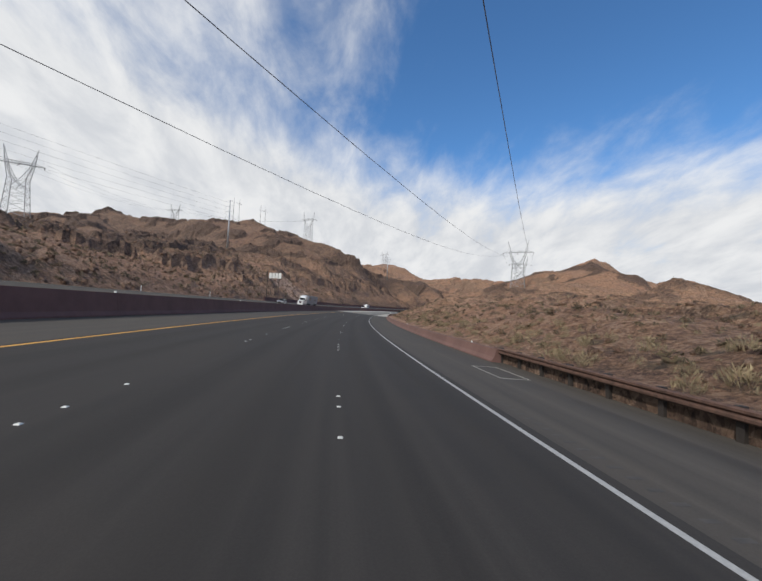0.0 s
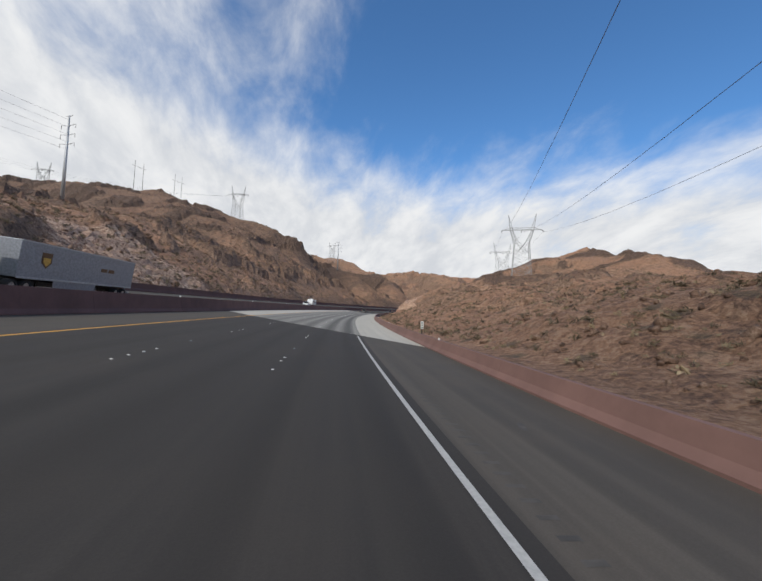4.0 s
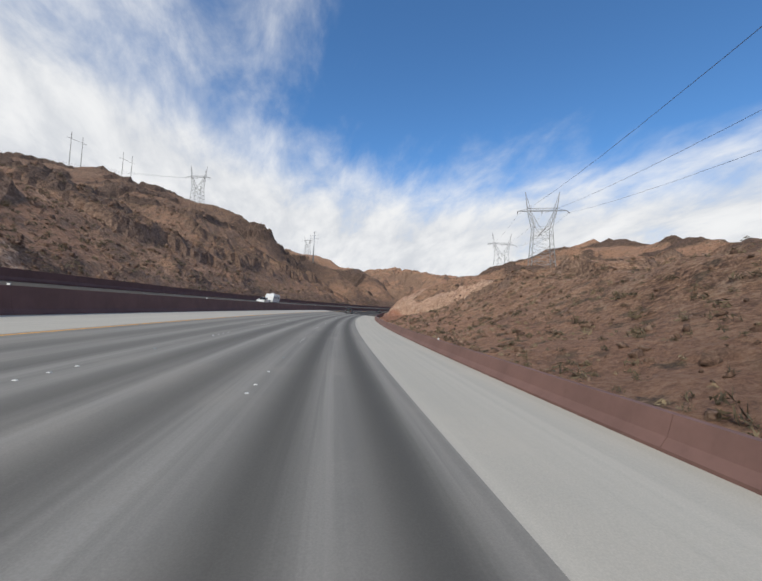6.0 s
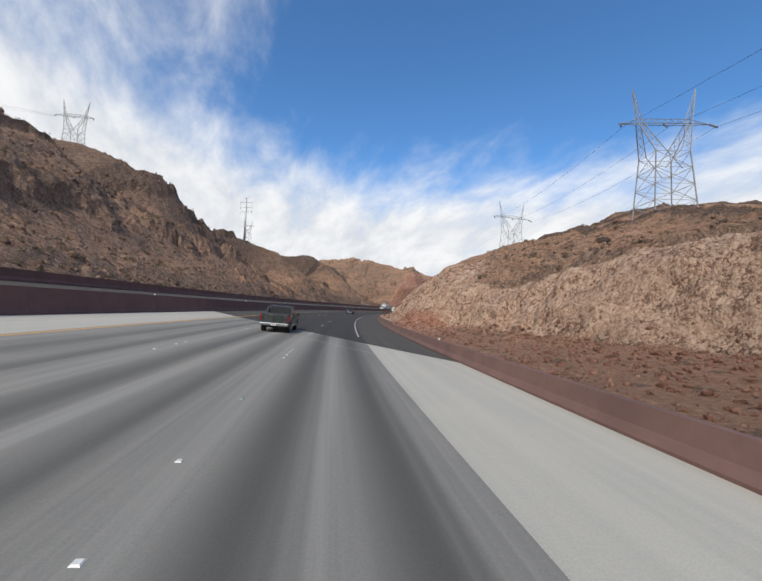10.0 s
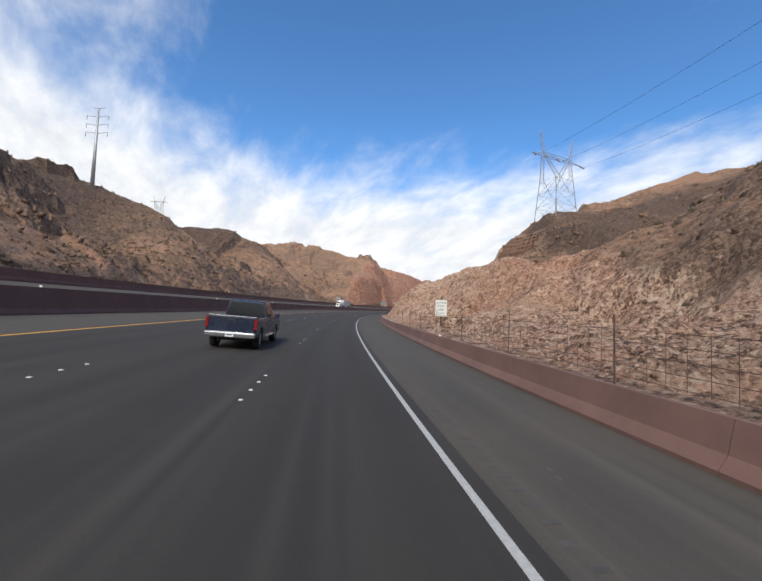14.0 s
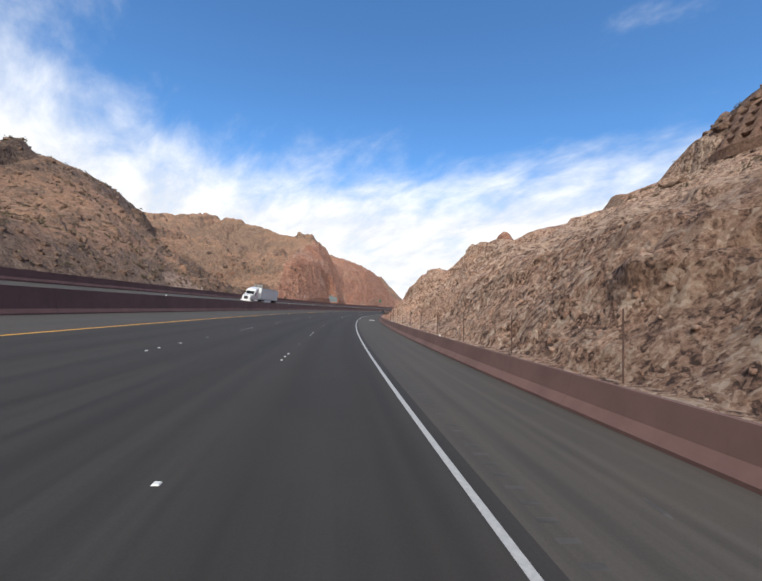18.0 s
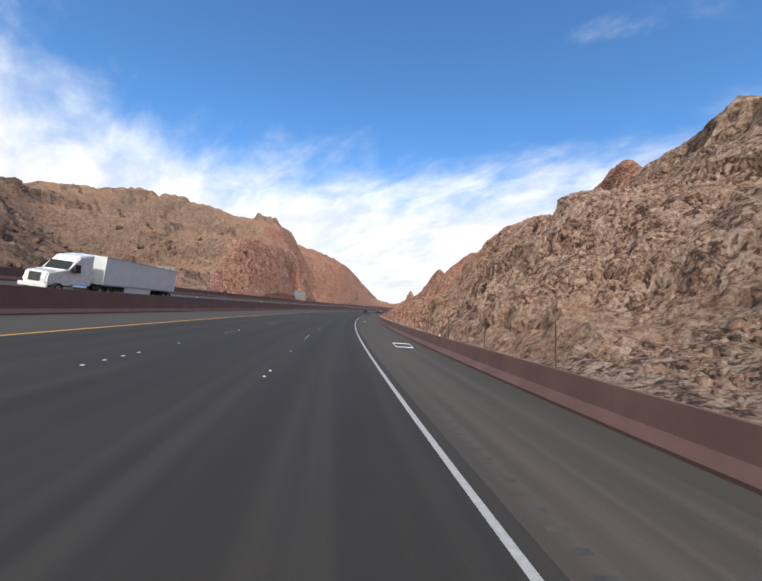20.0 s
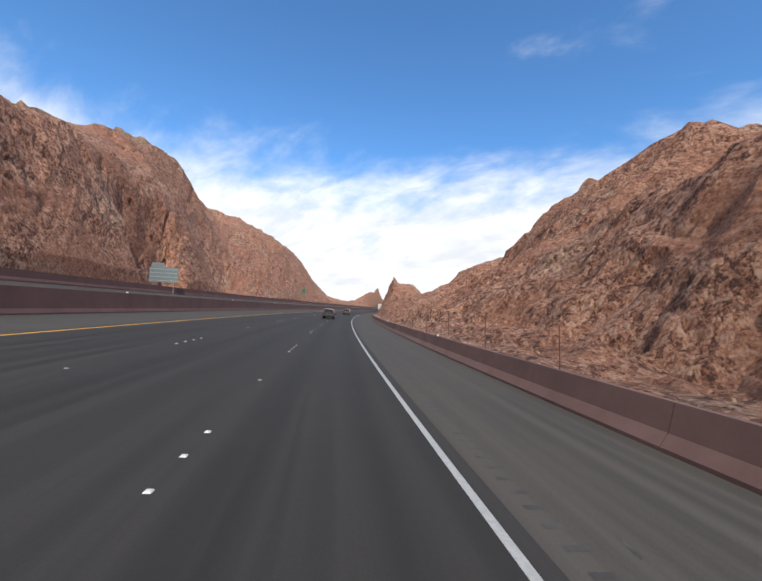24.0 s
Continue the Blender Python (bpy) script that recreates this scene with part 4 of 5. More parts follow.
fence = tagged(new("rockfall_fence"), "row of thin rusted steel posts behind the barrier", "fence")
for s in np.arange(318, 700, 6.1):
    j = random.uniform(-0.25, 0.25)
    z0 = float(hill_height(1, s, 7.6))
    bm = bmesh.new()
    put_bar(bm, at(s, 7.6, z0 - 0.4), at(s + 0.05, 7.6 + 0.1 * j, z0 + 1.7 + j), 0.05, 6)
    part("post", bm, RUSTED, fence)

for s in np.arange(342.4, 403, 6.1):
    for k in range(5):
        za, zb = (float(hill_height(1, q, 7.6)) + 0.25 + 0.3 * k for q in (s, s + 6.1))
        bm = bmesh.new()
        put_bar(bm, at(s, 7.6, za), at(s + 6.1, 7.6, zb), 0.018, 4)
        part("fence_wire", bm, RUSTED, fence)
    for k in range(1, 12):
        q = s + 6.1 * k / 12
        z0 = float(hill_height(1, s, 7.6)) * (1 - k / 12) + float(hill_height(1, s + 6.1, 7.6)) * k / 12
        bm = bmesh.new()
        put_bar(bm, at(q, 7.6, z0 + 0.2), at(q, 7.6, z0 + 1.48), 0.014, 4)
        part("fence_wire", bm, RUSTED, fence)

# small white reflectors on the barrier crests
for i, s in enumerate(np.arange(22, 690, 26.0)):
    bm = bmesh.new()
    put_box(bm, 0, 0, 0.05, 0.09, 0.05, 0.11, 0.008)
    ob = part("barrier_reflector", bm, SIGN_WHITE)
    ob.matrix_world = facing(s, 6.50, road_z(6.5) + (0.68 if s < 306 else 0.90))
    tagged(ob, "small white reflector on the barrier crest", "reflector", "barrier reflectors")
for i, s in enumerate(np.arange(30, 800, 30.0)):
    bm = bmesh.new()
    put_box(bm, 0, 0, 0.06, 0.16, 0.07, 0.13, 0.01)
    ob = part("wall_reflector", bm, SIGN_WHITE)
    ob.matrix_world = facing(s, -19.49, road_z(-19.49) + WALL_H)
    tagged(ob, "small pale reflector on the median wall", "reflector", "median reflectors")

# ---- signs ----


def letters(words, size, mat, parent, z, y=-0.035):
    cu = bpy.data.curves.new("lettering", "FONT")
    cu.body, cu.size, cu.align_x, cu.align_y, cu.extrude = words, size, "CENTER", "CENTER", 0.004
    tmp = new("lettering", cu)
    me = bpy.data.meshes.new_from_object(tmp)
    bpy.data.objects.remove(tmp)
    me.materials.append(mat)
    ob = new("lettering", me)
    ob.parent = parent
    ob.matrix_local = pose(0, y, z, 90, 0, 0)
    return ob


def road_sign(name, width, height, low, mat, post_mat, posts, label, frame_mat=None, backs=False):
    """A flat panel on posts; its face looks to -y."""
    root = tagged(new(name), label, "road sign")
    bm = bmesh.new()
    put_box(bm, 0, 0, low + height / 2, width, 0.03, height, 0.012)
    part("panel", bm, mat, root)
    for x in posts:
        bm = bmesh.new()
        put_box(bm, x, 0.07, (low + height) / 2 - 0.4, 0.10, 0.08, low + height + 0.7, 0.01)
        part("post", bm, post_mat, root)
    if backs:
        for k in range(4):
            bm = bmesh.new()
            put_box(bm, 0, -0.06, low + height * (k + 0.5) / 4, width * 0.98, 0.06, 0.09, 0.01)
            part("stringer", bm, STEEL, root)
    return root


keep = road_sign("traffic_sign", 1.15, 1.6, 1.40, SIGN_WHITE, DARK_POST, (0.0,), "white rectangular traffic sign with dark lettering")
for k, w in enumerate(("SLOWER", "TRAFFIC", "KEEP", "RIGHT")):
    letters(w, 0.255, SIGN_INK, keep, 1.40 + 1.6 - 0.27 - 0.35 * k)
keep.matrix_world = facing(399.2, 10.0, 0.30, 4)

rear = road_sign("highway_sign", 3.1, 2.7, 3.4, SIGN_PALE, DARK_POST, (-0.75, 0.75), "pale back of a highway sign on two dark posts")
for x in (-0.75, 0.75):
    bm = bmesh.new()
    put_box(bm, x, -0.05, 4.75, 0.16, 0.05, 2.6, 0.01)
    part("brace", bm, DARK_POST, rear)
rear.matrix_world = facing(600.0, -40.4, 3.4, 8)
rear2 = road_sign("highway_sign", 5.6, 3.3, 1.6, SIGN_BACK, DULL_STEEL, (-2.0, 2.0), "back of a wide highway sign below the red cut", backs=True)
rear2.matrix_world = facing(704.5, -39.6, 4.4, 12)
tab = bmesh.new()
put_box(tab, -1.2, 0, 1.6 + 3.3 + 0.47, 2.4, 0.03, 0.9, 0.01)
part("exit_tab", tab, SIGN_BACK, rear2)
board = road_sign("billboard_back", 5.0, 2.2, 9.0, SIGN_WHITE, DARK_POST, (-1.6, 0.0, 1.6), "weathered white sign board on dark posts", backs=False)
board.matrix_world = facing(143, -40.2, 4.0)
for x in (-1.25, 0.0, 1.25):
    bm = bmesh.new()
    put_box(bm, x, -0.05, 10.1, 0.16, 0.05, 2.2, 0.01)
    part("batten", bm, DARK_POST, board)
post = bmesh.new()
put_bar(post, (0, 0, -1), (0, 0, 11.2), 0.34, 8, 0.24)
wood = part("wooden_pole", post, DARK_POST)
wood.matrix_world = facing(134.5, -40.0, float(hill_height(-1, 134.5, 40)))
tagged(wood, "dark wooden utility pole beside the opposite road", "utility pole")
for s in (66, 92, 250, 470, 560, 600, 652):
    bm = bmesh.new()
    put_box(bm, 0, 0, 0.65, 0.11, 0.04, 1.5, 0.01)
    ob = part("delineator_post", bm, SIGN_WHITE)
    ob.matrix_world = facing(s, -39.2, float(hill_height(-1, s, 39.2)))
    tagged(ob, "slim white delineator post beside the opposite road", "delineator", "delineator posts")
mark = road_sign("milepost", 0.24, 0.62, 1.15, SIGN_WHITE, DARK_POST, (0.0,), "small white roadside marker on a dark post")
for k in range(3):
    bm = bmesh.new()
    put_box(bm, 0, -0.02, 1.26 + 0.19 * k, 0.13, 0.012, 0.10)
    part("bar", bm, SIGN_INK, mark)
mark.matrix_world = facing(133.5, 7.1, road_z(6.6) - 0.2)
ahead = road_sign("distant_sign", 1.6, 2.2, 1.8, SIGN_WHITE, DARK_POST, (0.0,), "white roadside sign far along the barrier")
for k in range(3):
    bm = bmesh.new()
    put_box(bm, 0, -0.02, 2.2 + 0.6 * k, 1.0, 0.012, 0.22)
    part("bar", bm, SIGN_INK, ahead)
ahead.matrix_world = facing(790, 7.8, float(hill_height(1, 790, 7.8)) + 0.2)
warn = road_sign("warning_sign", 1.2, 1.2, 1.6, SIGN_YELLOW, DARK_POST, (0.0,), "yellow warning sign at the far road edge")
warn.matrix_world = facing(845, 7.9, float(hill_height(1, 845, 7.9)) + 0.2)
green = road_sign("green_sign", 1.8, 2.6, 2.2, SIGN_GREEN, DULL_STEEL, (-0.5, 0.5), "small green highway sign below the red cut")
green.matrix_world = facing(830, -39.5, float(hill_height(-1, 830, 39.5)) + 0.5)

# ---- power line ----


def lattice(bm, a0, a1, b0, b1, panels, w):
    """A flat zigzag between the edges a0-a1 and b0-b1."""
    a0, a1, b0, b1 = map(Vector, (a0, a1, b0, b1))
    for k in range(panels):
        u, v = k / panels, (k + 1) / panels
        put_bar(bm, a0.lerp(a1, u), b0.lerp(b1, v), w, 3)
        put_bar(bm, b0.lerp(b1, u), a0.lerp(a1, v), w, 3)
        put_bar(bm, a0.lerp(a1, v), b0.lerp(b1, v), w, 3)


def pylon(height, show, arm, bar, label):
    """A waisted lattice tower: four legs, a fork, one long cross arm and two peaks."""
    root = tagged(new("transmission_tower"), label, "transmission tower")
    zw, za = height - show * 0.59, height - show * 0.31
    ww, fw = arm * 0.185, arm * 0.30
    bw = ww + arm * 0.034 * (zw + 2.0) / (show * 0.41)
    foot = [Vector((sx * bw, sy * bw * 0.9, -2.0)) for sx, sy in ((-1, -1), (1, -1), (1, 1), (-1, 1))]
    waist = [Vector((sx * ww, sy * ww * 0.8, zw)) for sx, sy in ((-1, -1), (1, -1), (1, 1), (-1, 1))]
    for a, b in zip(foot, waist):
        bm = bmesh.new()
        put_bar(bm, a, b, bar * 1.5, 4)
        part("leg", bm, DULL_STEEL, root)
    for i in range(4):
        j = (i + 1) % 4
        bm = bmesh.new()
        lattice(bm, foot[i], waist[i], foot[j], waist[j], max(3, round((zw + 2) / 5)), bar * 0.6)
        tagged(part("bracing", bm, DULL_STEEL, root), kind="stuff")
    for sx in (-1, 1):
        bm = bmesh.new()
        for sy in (-1, 1):
            inner0, inner1 = Vector((sx * ww * 0.55, sy * ww * 0.8, zw + show * 0.03)), Vector((sx * fw * 0.80, sy * 0.6, za))
            put_bar(bm, inner0, (-sx * ww * 0.5, sy * ww * 0.85, zw - show * 0.15), bar, 4)
            outer0, outer1 = Vector((sx * ww, sy * ww * 0.8, zw)), Vector((sx * fw, sy * 0.6, za))
            put_bar(bm, inner0, inner1, bar, 4)
            put_bar(bm, outer0, outer1, bar * 1.2, 4)
            lattice(bm, inner0, inner1, outer0, outer1, 4, bar * 0.6)
        part("fork", bm, DULL_STEEL, root)
        bm = bmesh.new()
        top = Vector((sx * fw * 1.18, 0, height))
        for q in ((sx * fw, -0.6, za), (sx * fw, 0.6, za), (sx * fw * 0.74, 0, za)):
            put_bar(bm, q, top, bar * 0.9, 4)
        lattice(bm, (sx * fw, 0, za), top, (sx * fw * 0.74, 0, za), top, 3, bar * 0.5)
        part("peak", bm, DULL_STEEL, root)
    bm = bmesh.new()
    for sy in (-0.6, 0.6):
        put_bar(bm, (-arm / 2, 0, za), (-fw, sy, za), bar, 4)
        put_bar(bm, (-fw, sy, za), (fw, sy, za), bar, 4)
        put_bar(bm, (fw, sy, za), (arm / 2, 0, za), bar, 4)
    put_bar(bm, (-arm / 2, 0, za), (-fw * 0.9, 0, za + show * 0.045), bar * 0.8, 4)
    put_bar(bm, (arm / 2, 0, za), (fw * 0.9, 0, za + show * 0.045), bar * 0.8, 4)
    put_bar(bm, (-fw, 0, za + show * 0.045), (fw, 0, za + show * 0.045), bar * 0.8, 4)
    lattice(bm, (-fw, 0, za), (fw, 0, za), (-fw, 0, za + show * 0.045), (fw, 0, za + show * 0.045), 8, bar * 0.5)
    part("crossarm", bm, DULL_STEEL, root)
    for x in (-arm / 2, 0, arm / 2):
        bm = bmesh.new()
        tip = (x + (0.6 if x > 0 else -0.6), -2.0, za - show * 0.055)
        put_bar(bm, (x, 0, za), tip, 0.5, 6)
        part("insulator", bm, GLASSWARE, root)
    return root


def stand(ob, s, side, z, turn):
    p = at(s, side, z)
    ob.matrix_world = pose(p.x, p.y, p.z, 0, 0, turn)
    return ob


def hill_at(s, side):
    return float(hill_height(1 if side > 0 else -1, s, abs(side)))


TOWERS = [("a", 364, 86.8, 70.0, 34.0, 25, -32, 0.25), ("b", 514.5, 72.0, 76.0, 33.0, 26, -13, 0.20), ("c", 497.5, -285, 170.0, 45.0, 29, -20, 0.33),
          ("d", 400, -430, 157.0, 31.0, 22, -10, 0.32), ("e", 197, -239, 97.0, 36.0, 24, 20, 0.30), ("f", 767, -470, 172.5, 33.0, 26, -35, 0.30)]
arms = {}
for key, s, side, top, show, arm, turn, bar in TOWERS:
    z = hill_at(s, side) - 0.5
    ob = stand(pylon(top - z, show, arm, bar, "grey steel lattice power tower standing on the hill crest"), s, side, z, turn)
    tagged(ob, group="power towers")
    za = top - z - show * 0.365
    arms[key] = [ob.matrix_world @ Vector((x, -2.0, za)) for x in (-arm / 2, 0, arm / 2)]


def wire(a, b, sag, width=0.05):
    cu = bpy.data.curves.new("power_cable", "CURVE")
    cu.dimensions, cu.bevel_depth, cu.bevel_resolution = "3D", width / 2, 1
    sp = cu.splines.new("POLY")
    k = 40
    sp.points.add(k)
    for i in range(k + 1):
        f = i / k
        p = Vector(a).lerp(Vector(b), f)
        sp.points[i].co = (p.x, p.y, p.z - 4 * sag * f * (1 - f), 1)
    cu.materials.append(WIRE)
    tmp = new("tmp", cu)
    me = bpy.data.meshes.new_from_object(tmp)
    bpy.data.objects.remove(tmp)
    ob = new("power_cable", me)
    return tagged(ob, "thin dark overhead power cable with slight sag", "power cable", "power cables")


for k, p in enumerate(arms["a"]):
    wire(p, Vector((-247 + 28 * (k - 1), -350, 64)), 40.0, 0.075)
    wire(p, arms["b"][k], 3.0, 0.075)
for k in range(5):
    wire(at(256, -138, 82.0 - 3.4 * k), at(20, -330, 112.0 - 5.5 * k), 5.0, 0.07)
for k, p in enumerate(arms["c"]):
    wire(p, arms["d"][k], 7.0, 0.08)
    wire(arms["d"][k], arms["e"][k] + Vector((0, 0, 4)), 7.0, 0.08)
    wire(arms["e"][k], Vector((-330 + 6 * k, 10, 105)), 5.0, 0.08)


def steel_pole(height, label, levels=4, reach=4.2):
    root = tagged(new("power_pole"), label, "power pole")
    bm = bmesh.new()
    put_bar(bm, (0, 0, -2), (0, 0, height), 1.7, 12, 0.6)
    part("shaft", bm, STEEL, root, smooth=True)
    for k in range(levels):
        z = height * (0.985 - 0.105 * k)
        r = reach * (0.55 if k == 0 else 1.0)
        for sx in (-1, 1):
            bm = bmesh.new()
            put_bar(bm, (0, 0, z), (sx * r, 0, z + 0.55), 0.34, 6, 0.18)
            part("arm", bm, STEEL, root)
            if k:
                bm = bmesh.new()
                put_bar(bm, (sx * r, 0, z + 0.5), (sx * r, 0, z - 1.3), 0.2, 6)
                part("insulator", bm, GLASSWARE, root)
    return root


def h_frame(height, gap, label):
    root = tagged(new("pole_frame"), label, "power pole")
    for x in (-gap / 2, gap / 2):
        bm = bmesh.new()
        put_bar(bm, (x, 0, -2), (x, 0, height), 0.62, 8, 0.4)
        part("pole", bm, DARK_POST, root)
    bm = bmesh.new()
    put_bar(bm, (-gap * 0.9, 0, height * 0.84), (gap * 0.9, 0, height * 0.84), 0.3, 4)
    part("crossbeam", bm, DARK_POST, root)
    return root


z = hill_at(256, -138)
stand(steel_pole(84 - z, "tall tapered grey steel power pole on the hill"), 256, -138, z, -30)
z = hill_at(504, -120)
stand(steel_pole(83.0 - z, "tall grey steel power pole with four arm levels", 4, 4.8), 504, -120, z, -40)
for s, side, top in ((446, -380, 183.5), (482, -380, 186.0)):
    z = hill_at(s, side)
    tagged(stand(h_frame(top - z, 12.0, "dark twin pole frame on the ridge"), s, side, z, 55), group="pole frames")


# ---- eroded bank with rows of pockets under the tower ----
bank = tagged(new("eroded_bank"), "steep brown earth bank with rows of square hollows and anchor plates", "earth bank")
BANK_EARTH = chunk_material("bank_earth", (0.075, 0.042, 0.029), (0.205, 0.120, 0.082), (0.33, 0.22, 0.160))


def bank_point(s, k, out=0.0):
    """A point of the bank's face, k from 0 at its foot to 1 at its brow."""
    d = 49.2 + 0.27 * min(max(512 - s, 0), 37) + 4.2 * k - out + 0.5 * math.sin(s * 0.55 + 2 * k)
    return at(s, d, 23.6 + 7.8 * k + 0.3 * math.sin(s * 0.3))


COLS = np.arange(491.5, 514.5, 1.9)
LEVELS = (0.22, 0.43, 0.63, 0.83, 1.0)
for r in range(4):
    for c in range(len(COLS) - 1):
        q = [bank_point(COLS[c + i] + 0.22 * r, LEVELS[r + j], 0.45) for i, j in ((0, 0), (1, 0), (1, 1), (0, 1))]
        mid = sum(q, Vector()) / 4
        deep = (q[1] - q[0]).cross(q[3] - q[0]).normalized()
        if deep.dot(at(496, 80, 20) - mid) < 0:
            deep = -deep
        wide, tall = random.uniform(0.60, 0.90), random.uniform(0.70, 0.96)
        ring = []
        for k in range(8):
            a = math.pi * k / 4
            cx, cy = math.cos(a), math.sin(a)
            f = 0.5 / max(abs(cx), abs(cy)) * random.uniform(0.74, 1.0)
            ring.append((cx * f, cy * f))
        ux, uy = (q[1] - q[0] + q[2] - q[3]) / 2, (q[3] - q[0] + q[2] - q[1]) / 2
        bm = bmesh.new()
        edge = [(-0.5, -0.5), (0, -0.5), (0.5, -0.5), (0.5, 0), (0.5, 0.5), (0, 0.5), (-0.5, 0.5), (-0.5, 0)]
        ring = ring[5:] + ring[:5]
        depth = random.uniform(0.35, 0.65)
        v = [[bm.verts.new(mid + ux * a + uy * b) for a, b in edge],
             [bm.verts.new(mid + ux * a * wide + uy * b * tall) for a, b in ring],
             [bm.verts.new(mid + ux * a * wide * 0.62 + uy * b * tall * 0.70 + deep * depth) for a, b in ring]]
        for i in range(8):
            j = (i + 1) % 8
            bm.faces.new((v[0][i], v[0][j], v[1][j], v[1][i]))
            bm.faces.new((v[1][i], v[1][j], v[2][j], v[2][i]))
        bm.faces.new(v[2])
        part("hollow", bm, BANK_EARTH, bank)
for lo, hi in (((0.04, -0.5), (LEVELS[0], 0.45)), ((1.0, 0.45), (1.12, -0.9))):
    bm = bmesh.new()
    rows = [[bm.verts.new(bank_point(s, *q)) for s in np.arange(490.5, 516, 1.15)] for q in (lo, hi)]
    for i in range(len(rows[0]) - 1):
        bm.faces.new((rows[0][i], rows[0][i + 1], rows[1][i + 1], rows[1][i]))
    part("earth_apron", bm, BANK_EARTH, bank)
for k in (-0.10, 0.08):
    for s in np.arange(477, 515, 2.4):
        bm = bmesh.new()
        put_box(bm, 0, 0, 0, 0.5, 0.35, 0.42, 0.05)
        ob = part("anchor_plate", bm, RUSTED, bank)
        d = 48.6 + 0.27 * min(max(512 - s, 0), 37) + 5 * k
        p = at(s, d, float(hill_height(1, s, d)) + 0.1)
        ob.matrix_world = pose(p.x, p.y, p.z, -30, 0, 90 - math.degrees(float(turned(s))))

# boulders along the crest of the red cut
for s, d, size in ((659.7, 57.6, 2.0), (659.2, 55.2, 1.1), (658.8, 66.6, 2.4), (658.8, 63.6, 1.2), (598.7, 28.3, 0.8), (606.9, 33.6, 0.5)):
    bm = bmesh.new()
    bmesh.ops.create_icosphere(bm, subdivisions=3, radius=1.0)
    seed = random.uniform(0, 50)
    for v in bm.verts:
        c = v.co
        f = 1 + 1.1 * (float(rugged(np.array(c.x * 1.3 + seed), np.array(c.y * 1.3 + c.z * 0.9), 4)) - 0.5)
        q = max(abs(c.x), abs(c.y), abs(c.z))
        v.co = c * f / (q ** 0.7) * size * 0.8
        v.co.z *= 0.75
    ob = part("boulder", bm, ROCK_PALE)
    ob.location = at(s, d, float(hill_height(1, s, d)) + size * 0.3)
    tagged(ob, "weathered tan boulder resting on the cut's crest", "boulder", "crest boulders")

# ---- vehicles ----
RUBBER = painted("tyre_rubber", (0.018, 0.018, 0.018), 0.9)
ALLOY = painted("alloy_wheel", (0.55, 0.56, 0.57), 0.35, 0.8, vary=0.05)
CHROME = painted("chrome_trim", (0.62, 0.63, 0.65), 0.18, 0.95, vary=0.05)
TINT = painted("tinted_glass", (0.010, 0.011, 0.012), 0.12, vary=0.05)
TRIM = painted("black_plastic", (0.02, 0.02, 0.02), 0.6)
RED_LENS = painted("red_lamp_lens", (0.20, 0.010, 0.012), 0.2, vary=0.1)
CLEAR_LENS = painted("clear_lamp_lens", (0.72, 0.74, 0.76), 0.15, vary=0.05)
PLATE = painted("plate_white", (0.7, 0.7, 0.68), 0.5, vary=0.05)
INK_BLUE = painted("plate_ink", (0.08, 0.10, 0.2), 0.5)


def car_paint(name, color, flake=0.0):
    m, n = material(name)
    k = n.noise(3.0, n.add("ShaderNodeTexCoord").outputs["Object"], 5.0)
    finish(n, n.mix(n.span(k, 0.3, 0.7, 0.0, 0.5), color, tuple(min(c * 1.2 + 0.01, 1) for c in color)), n.span(k, 0.3, 0.75, 0.22, 0.34), flake, Coat_Weight=0.8, Coat_Roughness=0.05)
    return m


BLUE = car_paint("dark_blue_paint", (0.007, 0.014, 0.034))
GREEN = car_paint("dark_green_paint", (0.022, 0.030, 0.028))
GREY = car_paint("dark_grey_paint", (0.04, 0.042, 0.045))
TAN = car_paint("brown_paint", (0.11, 0.065, 0.045))
SILVER = car_paint("silver_paint", (0.45, 0.46, 0.47), 0.6)
WHITE = car_paint("white_paint", (0.75, 0.75, 0.73), 0.0)
TRAILER_GREY = painted("trailer_grey", (0.26, 0.28, 0.31), 0.45, 0.3)
TRAILER_WHITE = painted("trailer_white", (0.70, 0.71, 0.70), 0.45, vary=0.05, scale=1.2)
SHIELD = painted("shield_brown", (0.11, 0.055, 0.02), 0.5)
SHIELD_GOLD = painted("shield_gold", (0.55, 0.33, 0.06), 0.5)


def slab(bm, outline, x0, x1, bevel=0.0):
    """A side outline of (y, z) points swept from x0 to x1."""
    a = [bm.verts.new((x0, y, z)) for y, z in outline]
    b = [bm.verts.new((x1, y, z)) for y, z in outline]
    n = len(outline)
    fs = [bm.faces.new(a), bm.faces.new(list(reversed(b)))]
    for i in range(n):
        fs.append(bm.faces.new((a[i], a[(i + 1) % n], b[(i + 1) % n], b[i])))
    if bevel:
        es = [e for e in {e for f in fs[:2] for e in f.edges}]
        bmesh.ops.bevel(bm, geom=es, offset=bevel, segments=2, affect="EDGES", profile=0.6)
    return bm


def arch(y, r, n=8, z=0.0):
    """The points of a wheel arch from rear to front."""
    return [(y + r * math.cos(math.pi * (1 - k / n)), z + r * math.sin(math.pi * (1 - k / n))) for k in range(n + 1)]


